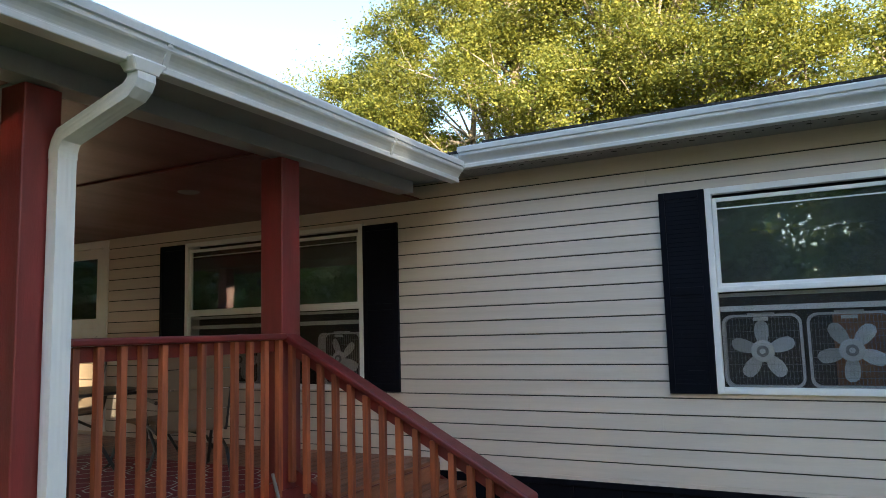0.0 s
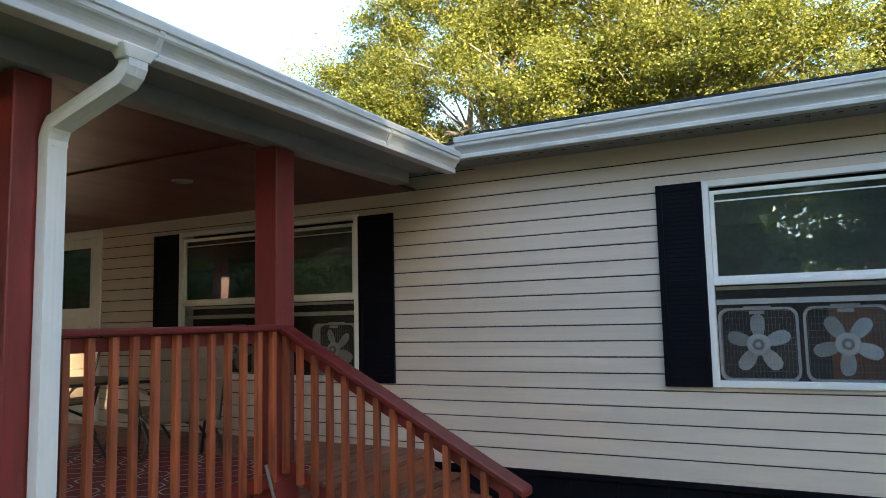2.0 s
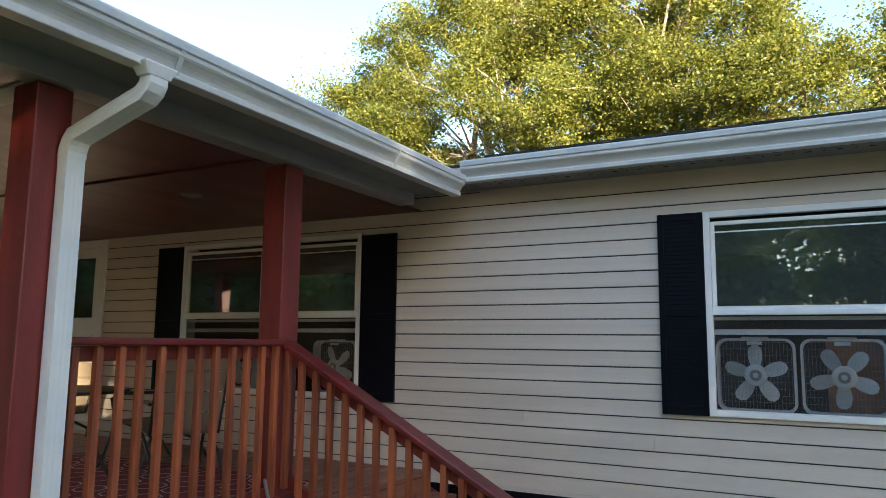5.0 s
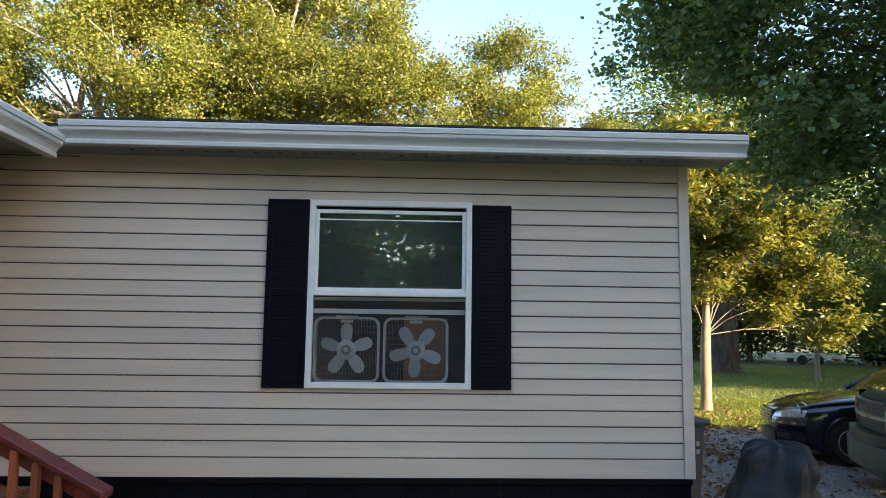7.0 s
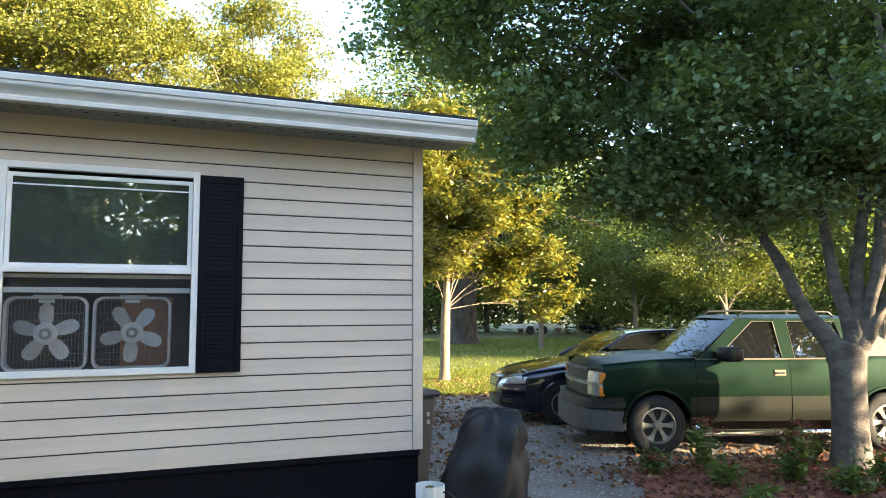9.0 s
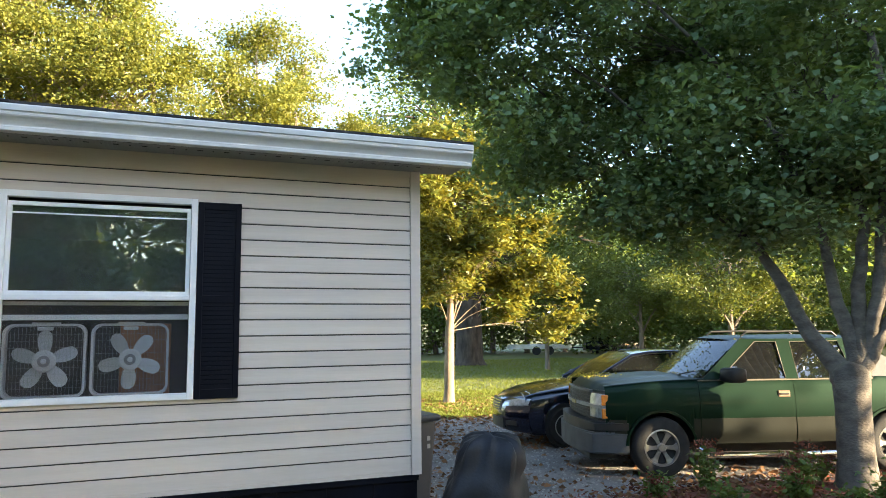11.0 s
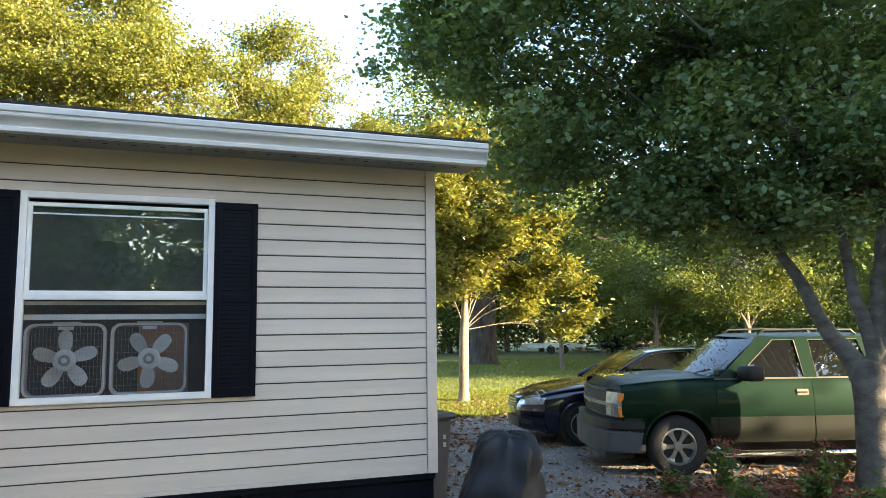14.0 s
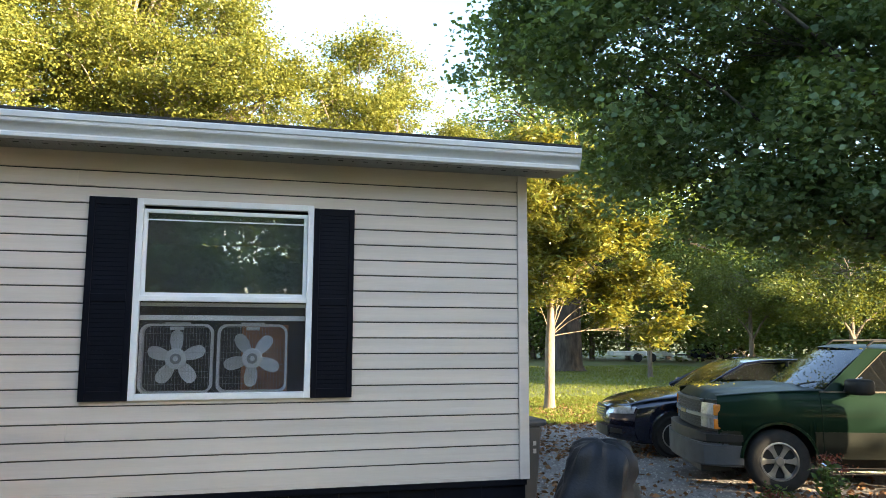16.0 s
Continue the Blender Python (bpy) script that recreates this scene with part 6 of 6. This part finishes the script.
pole = thing("metal_pole", "thin silver metal pole leaning on the railing", "pole")
bm = bmesh.new()
tube(bm, [(-2.30, -1.98, GROUND + 0.03), (-2.365, -2.30, 1.02)], 0.011, 10)
part("shaft", bm, CLAD_LIGHT, pole)

# ---- by the house corner ----
COVER = surface("grill_cover_cloth", (0.010, 0.012, 0.018), 0.55, scale=3, vary=0.25, fine=60, bump=0.25, spec=0.4)
grill = thing("covered_grill", "barbecue grill under a wrinkled charcoal cover", "grill", m=pose(3.46, -0.72, GROUND, 0, 0, -22))
bm = bmesh.new()
NS = 48
rings = []
for i, (z, rx, ry) in enumerate(((0.02, 0.40, 0.34), (0.16, 0.40, 0.335), (0.34, 0.39, 0.33), (0.52, 0.37, 0.32), (0.68, 0.35, 0.31), (0.80, 0.325, 0.30), (0.86, 0.30, 0.285), (0.95, 0.295, 0.28), (1.05, 0.275, 0.26), (1.12, 0.23, 0.21), (1.155, 0.15, 0.13), (1.165, 0.05, 0.04))):
    ring = []
    for k in range(NS):
        a = k * math.tau / NS
        sq = 1 / max(abs(math.cos(a)) ** 3.2 + abs(math.sin(a)) ** 3.2, 0.2) ** (1 / 3.2)
        fold = 0.026 * math.sin(a * 5 + z * 3.2) * max(0.0, 1 - z / 1.05) + 0.013 * math.sin(a * 11 - z * 6)
        fold += 0.075 * noise.noise(Vector((math.cos(a) * 2.2, math.sin(a) * 2.2, z * 3.5))) + 0.022 * noise.noise(Vector((math.cos(a) * 5, math.sin(a) * 5, z * 9)))
        ring.append(bm.verts.new(((rx * sq * 0.88 + fold) * math.cos(a) + 0.06 * z * z, (ry * sq * 0.9 + fold) * math.sin(a), z + 0.015 * math.sin(a * 3 + 1))))
    rings.append(ring)
for r0, r1 in zip(rings, rings[1:]):
    for k in range(NS):
        bm.faces.new((r0[k], r0[(k + 1) % NS], r1[(k + 1) % NS], r1[k]))
bm.faces.new(rings[-1])
bm.faces.new(rings[0][::-1])
part("cover", bm, COVER, grill, smooth=True)
bm = bmesh.new()
tube(bm, [(0.37 * math.cos(k * math.tau / 40) / max(abs(math.cos(k * math.tau / 40)) ** 3.2 + abs(math.sin(k * math.tau / 40)) ** 3.2, 0.2) ** (1 / 3.2), 0.32 * math.sin(k * math.tau / 40) / max(abs(math.cos(k * math.tau / 40)) ** 3.2 + abs(math.sin(k * math.tau / 40)) ** 3.2, 0.2) ** (1 / 3.2), 0.035) for k in range(41)], 0.012, 6)
part("hem", bm, COVER, grill, "stitched hem of the cover")
TANK = surface("tank_white", (0.72, 0.73, 0.72), 0.4, vary=0.08)
BLUE = surface("label_blue", (0.03, 0.12, 0.42), 0.45, vary=0.1)
block = thing("concrete_block", "grey concrete block under the gas tank", "block", m=pose(2.94, -0.93, GROUND))
box_part("slab", (-0.2, 0.2, -0.2, 0.2, 0.0, 0.15), GRAVEL, block, 0.01)
tank = thing("propane_tank", "white propane tank with a blue label beside the grill", "gas tank", m=pose(2.94, -0.93, GROUND + 0.15))
bm = bmesh.new()
lathe(bm, [(0.10, 0.0), (0.105, 0.03), (0.13, 0.05), (0.152, 0.11), (0.155, 0.30), (0.14, 0.38), (0.09, 0.425), (0.03, 0.44)], 28)
part("shell", bm, TANK, tank, smooth=True)
bm = bmesh.new()
lathe(bm, [(0.157, 0.15), (0.1585, 0.16), (0.1585, 0.27), (0.157, 0.28)], 28)
part("label_band", bm, BLUE, tank)
bm = bmesh.new()
for k in range(14):
    a0, a1 = radians(-140 + 20 * k), radians(-140 + 20 * (k + 1))
    quad_panel(bm, *[(0.105 * math.cos(a), 0.105 * math.sin(a), z) for a, z in ((a0, 0.40), (a1, 0.40), (a1, 0.53), (a0, 0.53))], 0.004)
part("collar", bm, TANK, tank)
bm = bmesh.new()
tube(bm, [(0, 0, 0.43), (0, 0, 0.50)], 0.022, 10)
tube(bm, [(0, 0, 0.50), (0, 0, 0.515)], 0.035, 10)
part("valve", bm, CHROME, tank)
bm = bmesh.new()
tube(bm, [(0.02, -0.02, 0.47), (0.10, -0.10, 0.49), (0.17, -0.13, 0.42), (0.20, -0.12, 0.25), (0.26, -0.05, 0.30)], 0.008, 8)
part("hose", bm, RUBBER, tank)

BIN = surface("bin_plastic", (0.05, 0.052, 0.055), 0.5, scale=4, vary=0.12, fine=60, bump=0.08)
rubbish = thing("wheeled_bin", "dark grey wheeled rubbish bin behind the house corner", "bin", m=pose(3.52, 1.55, GROUND, 0, 0, 8))
bm = bmesh.new()
vs = box(bm, -0.28, 0.28, -0.32, 0.32, 0.06, 1.02, 0.03)
for v in bm.verts:
    if v.co.z < 0.5:
        v.co.x *= 0.82
        v.co.y *= 0.8
part("body", bm, BIN, rubbish)
bm = bmesh.new()
box(bm, -0.32, 0.32, -0.37, 0.36, 1.02, 1.09, 0.03)
part("lid", bm, BIN, rubbish)
bm = bmesh.new()
tube(bm, [(-0.28, 0.38, 1.0), (0.28, 0.38, 1.0)], 0.018, 10)
part("handle", bm, BIN, rubbish)
for z_ in (0.74, 0.82):
    box_part("marking", (0.175, 0.210, -0.314, -0.308, z_, z_ + 0.045), FAN_WIRE, rubbish, 0.0, "plain pale marking bar")
for s in (-1, 1):
    bm = bmesh.new()
    lathe(bm, [(0.09, -0.03), (0.10, 0.0), (0.09, 0.03)], 16, pose(s * 0.26, 0.24, 0.10, 0, 90, 0))
    part("wheel", bm, RUBBER, rubbish)

# ---- flower bed plants ----
DRYSTEM = surface("dry_stem", (0.20, 0.13, 0.07), 0.9, vary=0.2)
LEAF_RUST = leaf_mat("rust_flower", (0.13, 0.035, 0.025), (0.24, 0.075, 0.045), (0.2, 0.06, 0.03), 0.2)


def shrub(x, y, h, r, n, seed, flowers=0):
    rng = np.random.default_rng(seed)
    p = thing("shrub", "green shrub with dry rust flower heads in the mulch bed" if flowers else "low leafy green shrub in the mulch bed", "shrub", "shrubs in the bed")
    tips = []
    for k in range(9):
        a, s = rng.uniform(0, math.tau), rng.uniform(0.3, 1.0) * r
        tips.append((x + s * math.cos(a), y + s * math.sin(a), GROUND + 0.05 + h * rng.uniform(0.55, 1.0)))
        bm = bmesh.new()
        tube(bm, bend((x, y, GROUND + 0.02), tips[-1], rng, 0.06, 4), [0.008, 0.006, 0.005, 0.003], 5)
        part("stem", bm, DRYSTEM, p)
    t = np.array(tips)
    base = np.array([x, y, GROUND + 0.08])
    pts = base + (t[rng.integers(0, 9, n)] - base) * rng.uniform(0.25, 1.0, (n, 1)) + rng.normal(size=(n, 3)) * (r * 0.22)
    pts[:, 2] = np.maximum(pts[:, 2], GROUND + 0.08)
    me = leaves_mesh("foliage", pts, 0.085, 0.04, rng, 0.0)
    me.materials.append(LEAF_BUSH)
    ob = new("foliage", me)
    ob.parent = p
    for k in range(flowers):
        f = np.array(tips[k]) + rng.normal(size=(45, 3)) * np.array([0.05, 0.05, 0.025]) + np.array([0, 0, 0.06])
        me = leaves_mesh("flower_head", f, 0.04, 0.025, rng, 0.0)
        me.materials.append(LEAF_RUST)
        ob = tagged(new("flower_head", me), kind="stuff")
        ob.parent = p
    return p


for i, (x, y, h, r, n, fl) in enumerate(((6.45, 1.0, 0.35, 0.22, 330, 2), (6.95, 0.75, 0.75, 0.26, 420, 4), (6.75, 0.25, 0.40, 0.25, 380, 0), (7.55, 0.15, 0.50, 0.30, 480, 2), (7.95, 0.35, 0.70, 0.28, 420, 4),
                                         (7.75, -0.45, 0.35, 0.30, 420, 0), (8.35, -0.35, 0.55, 0.32, 460, 3), (9.2, -0.9, 0.40, 0.35, 460, 0), (6.3, -0.6, 0.35, 0.25, 300, 0), (8.6, 0.75, 0.5, 0.22, 200, 3))):
    shrub(x, y, h * 0.75, r * 0.85, int(n * 0.6), 200 + i, fl)

# ---- ground cover: fallen leaves, gravel, grass ----
rng = np.random.default_rng(12)
n = 17000
lx, ly = rng.uniform(3.4, 13, n), rng.uniform(-5.0, 9.2, n)
keep = (rng.random(n) < np.clip(0.25 + 0.5 * np.sin(lx * 1.3 + ly * 0.7) * np.sin(ly * 1.1 - lx * 0.4) + 0.4 * (np.abs(ly - 7.0) < 2.4) + 0.45 * ((lx > 5.6) & (ly < 1.8)), 0.06, 1))
P = np.column_stack([lx, ly, np.full(n, GROUND + 0.035)])[keep]
P[(P[:, 0] > 5.6) & (P[:, 1] < 1.5), 2] += 0.03
me = leaves_mesh("fallen_leaves", P, 0.09, 0.06, rng, 0.0, 0.12)
me.materials.append(LEAF_DRY)
tagged(new("fallen_leaves", me), "dry brown leaves strewn over gravel and mulch", "fallen leaves", kind="stuff")

n = 9000
cx_, cy_ = rng.uniform(5.0, 12.6, n), rng.uniform(-4.2, 1.8, n)
keep = (cx_ > 5.5 + 0.35 * np.sin(cy_ * 2.3) + rng.normal(0, 0.15, n)) & (cy_ < 1.55 - 0.06 * (cx_ - 6.5) + rng.normal(0, 0.1, n))
P = np.column_stack([cx_, cy_, np.full(n, GROUND + 0.058)])[keep]
CHIP = leaf_mat("mulch_chip", (0.07, 0.028, 0.02), (0.24, 0.075, 0.045), (0.1, 0.04, 0.02), 0.0, 0.95)
me = leaves_mesh("mulch_chips", P, 0.075, 0.03, rng, 0.0, 0.35)
me.materials.append(CHIP)
tagged(new("mulch_chips", me), "loose red-brown bark chips on the bed", "mulch", kind="stuff")
n = 26000
gx, gy = rng.uniform(3.4, 12.5, n), rng.uniform(-5.5, 8.8, n)
gz = np.full(n, GROUND + 0.02)
s = rng.uniform(0.010, 0.026, n)
ang = rng.uniform(0, math.tau, n)
V = np.zeros((n, 5, 3))
for k in range(4):
    a = ang + k * math.pi / 2
    V[:, k] = np.column_stack([gx + s * np.cos(a) * rng.uniform(0.7, 1.2, n), gy + s * np.sin(a), gz])
V[:, 4] = np.column_stack([gx + rng.normal(0, 0.004, n), gy, gz + s * 0.8])
idx = np.arange(n) * 5
faces = np.concatenate([np.column_stack([idx + k, idx + (k + 1) % 4, idx + 4]) for k in range(4)])
STONE = leaf_mat("gravel_stone", (0.14, 0.135, 0.13), (0.36, 0.34, 0.32), (0.2, 0.2, 0.2), 0.0, 0.9)
me = bpy.data.meshes.new("gravel")
me.vertices.add(n * 5)
me.vertices.foreach_set("co", V.reshape(-1).astype(np.float32))
me.loops.add(len(faces) * 3)
me.loops.foreach_set("vertex_index", faces.reshape(-1).astype(np.int32))
me.polygons.add(len(faces))
me.polygons.foreach_set("loop_start", np.arange(0, len(faces) * 3, 3, dtype=np.int32))
me.update(calc_edges=True)
me.materials.append(STONE)
tagged(new("gravel", me), "loose grey gravel stones on the drive", "gravel", kind="stuff")

n = 70000
gx, gy = rng.uniform(3.0, 26, n), 9.2 + 26 * rng.random(n) ** 1.4
P = np.column_stack([gx, gy, np.full(n, GROUND + 0.035)])
me = leaves_mesh("grass", P, 0.12, 0.022, rng, -1.2, 0.5)
me.materials.append(GRASS)
tagged(new("grass", me), "short lawn grass with bare leaf-strewn patches", "grass", kind="stuff")
n = 26000
P = np.column_stack([rng.uniform(4.5, 15, n), 9.0 + 6 * rng.random(n), np.full(n, GROUND + 0.045)])
me = leaves_mesh("lawn_tufts", P, 0.14, 0.024, rng, -1.3, 0.5)
me.materials.append(GRASS)
tagged(new("lawn_tufts", me), "taller yellow-green grass under the magnolia", "grass", kind="stuff")
n = 60000
P = np.column_stack([rng.uniform(-14.0, 3.1, n), rng.uniform(-15.0, 0.0, n), np.full(n, GROUND + 0.04)])
P = P[(P[:, 0] > -2.2) | (P[:, 1] < -4.0)]
me = leaves_mesh("yard_grass", P, 0.12, 0.02, rng, -1.3, 0.5)
me.materials.append(GRASS)
tagged(new("yard_grass", me), "short lawn grass before the home", "grass", kind="stuff")
n = 1100
P = np.column_stack([rng.normal(8.6, 1.5, n), rng.normal(11.0, 1.3, n), np.full(n, GROUND + 0.05)])
me = leaves_mesh("leaf_carpet", P, 0.14, 0.07, rng, 0.0, 0.15)
me.materials.append(LEAF_DRY)
tagged(new("leaf_carpet", me), "dry leaves under the magnolia", "fallen leaves", kind="stuff")
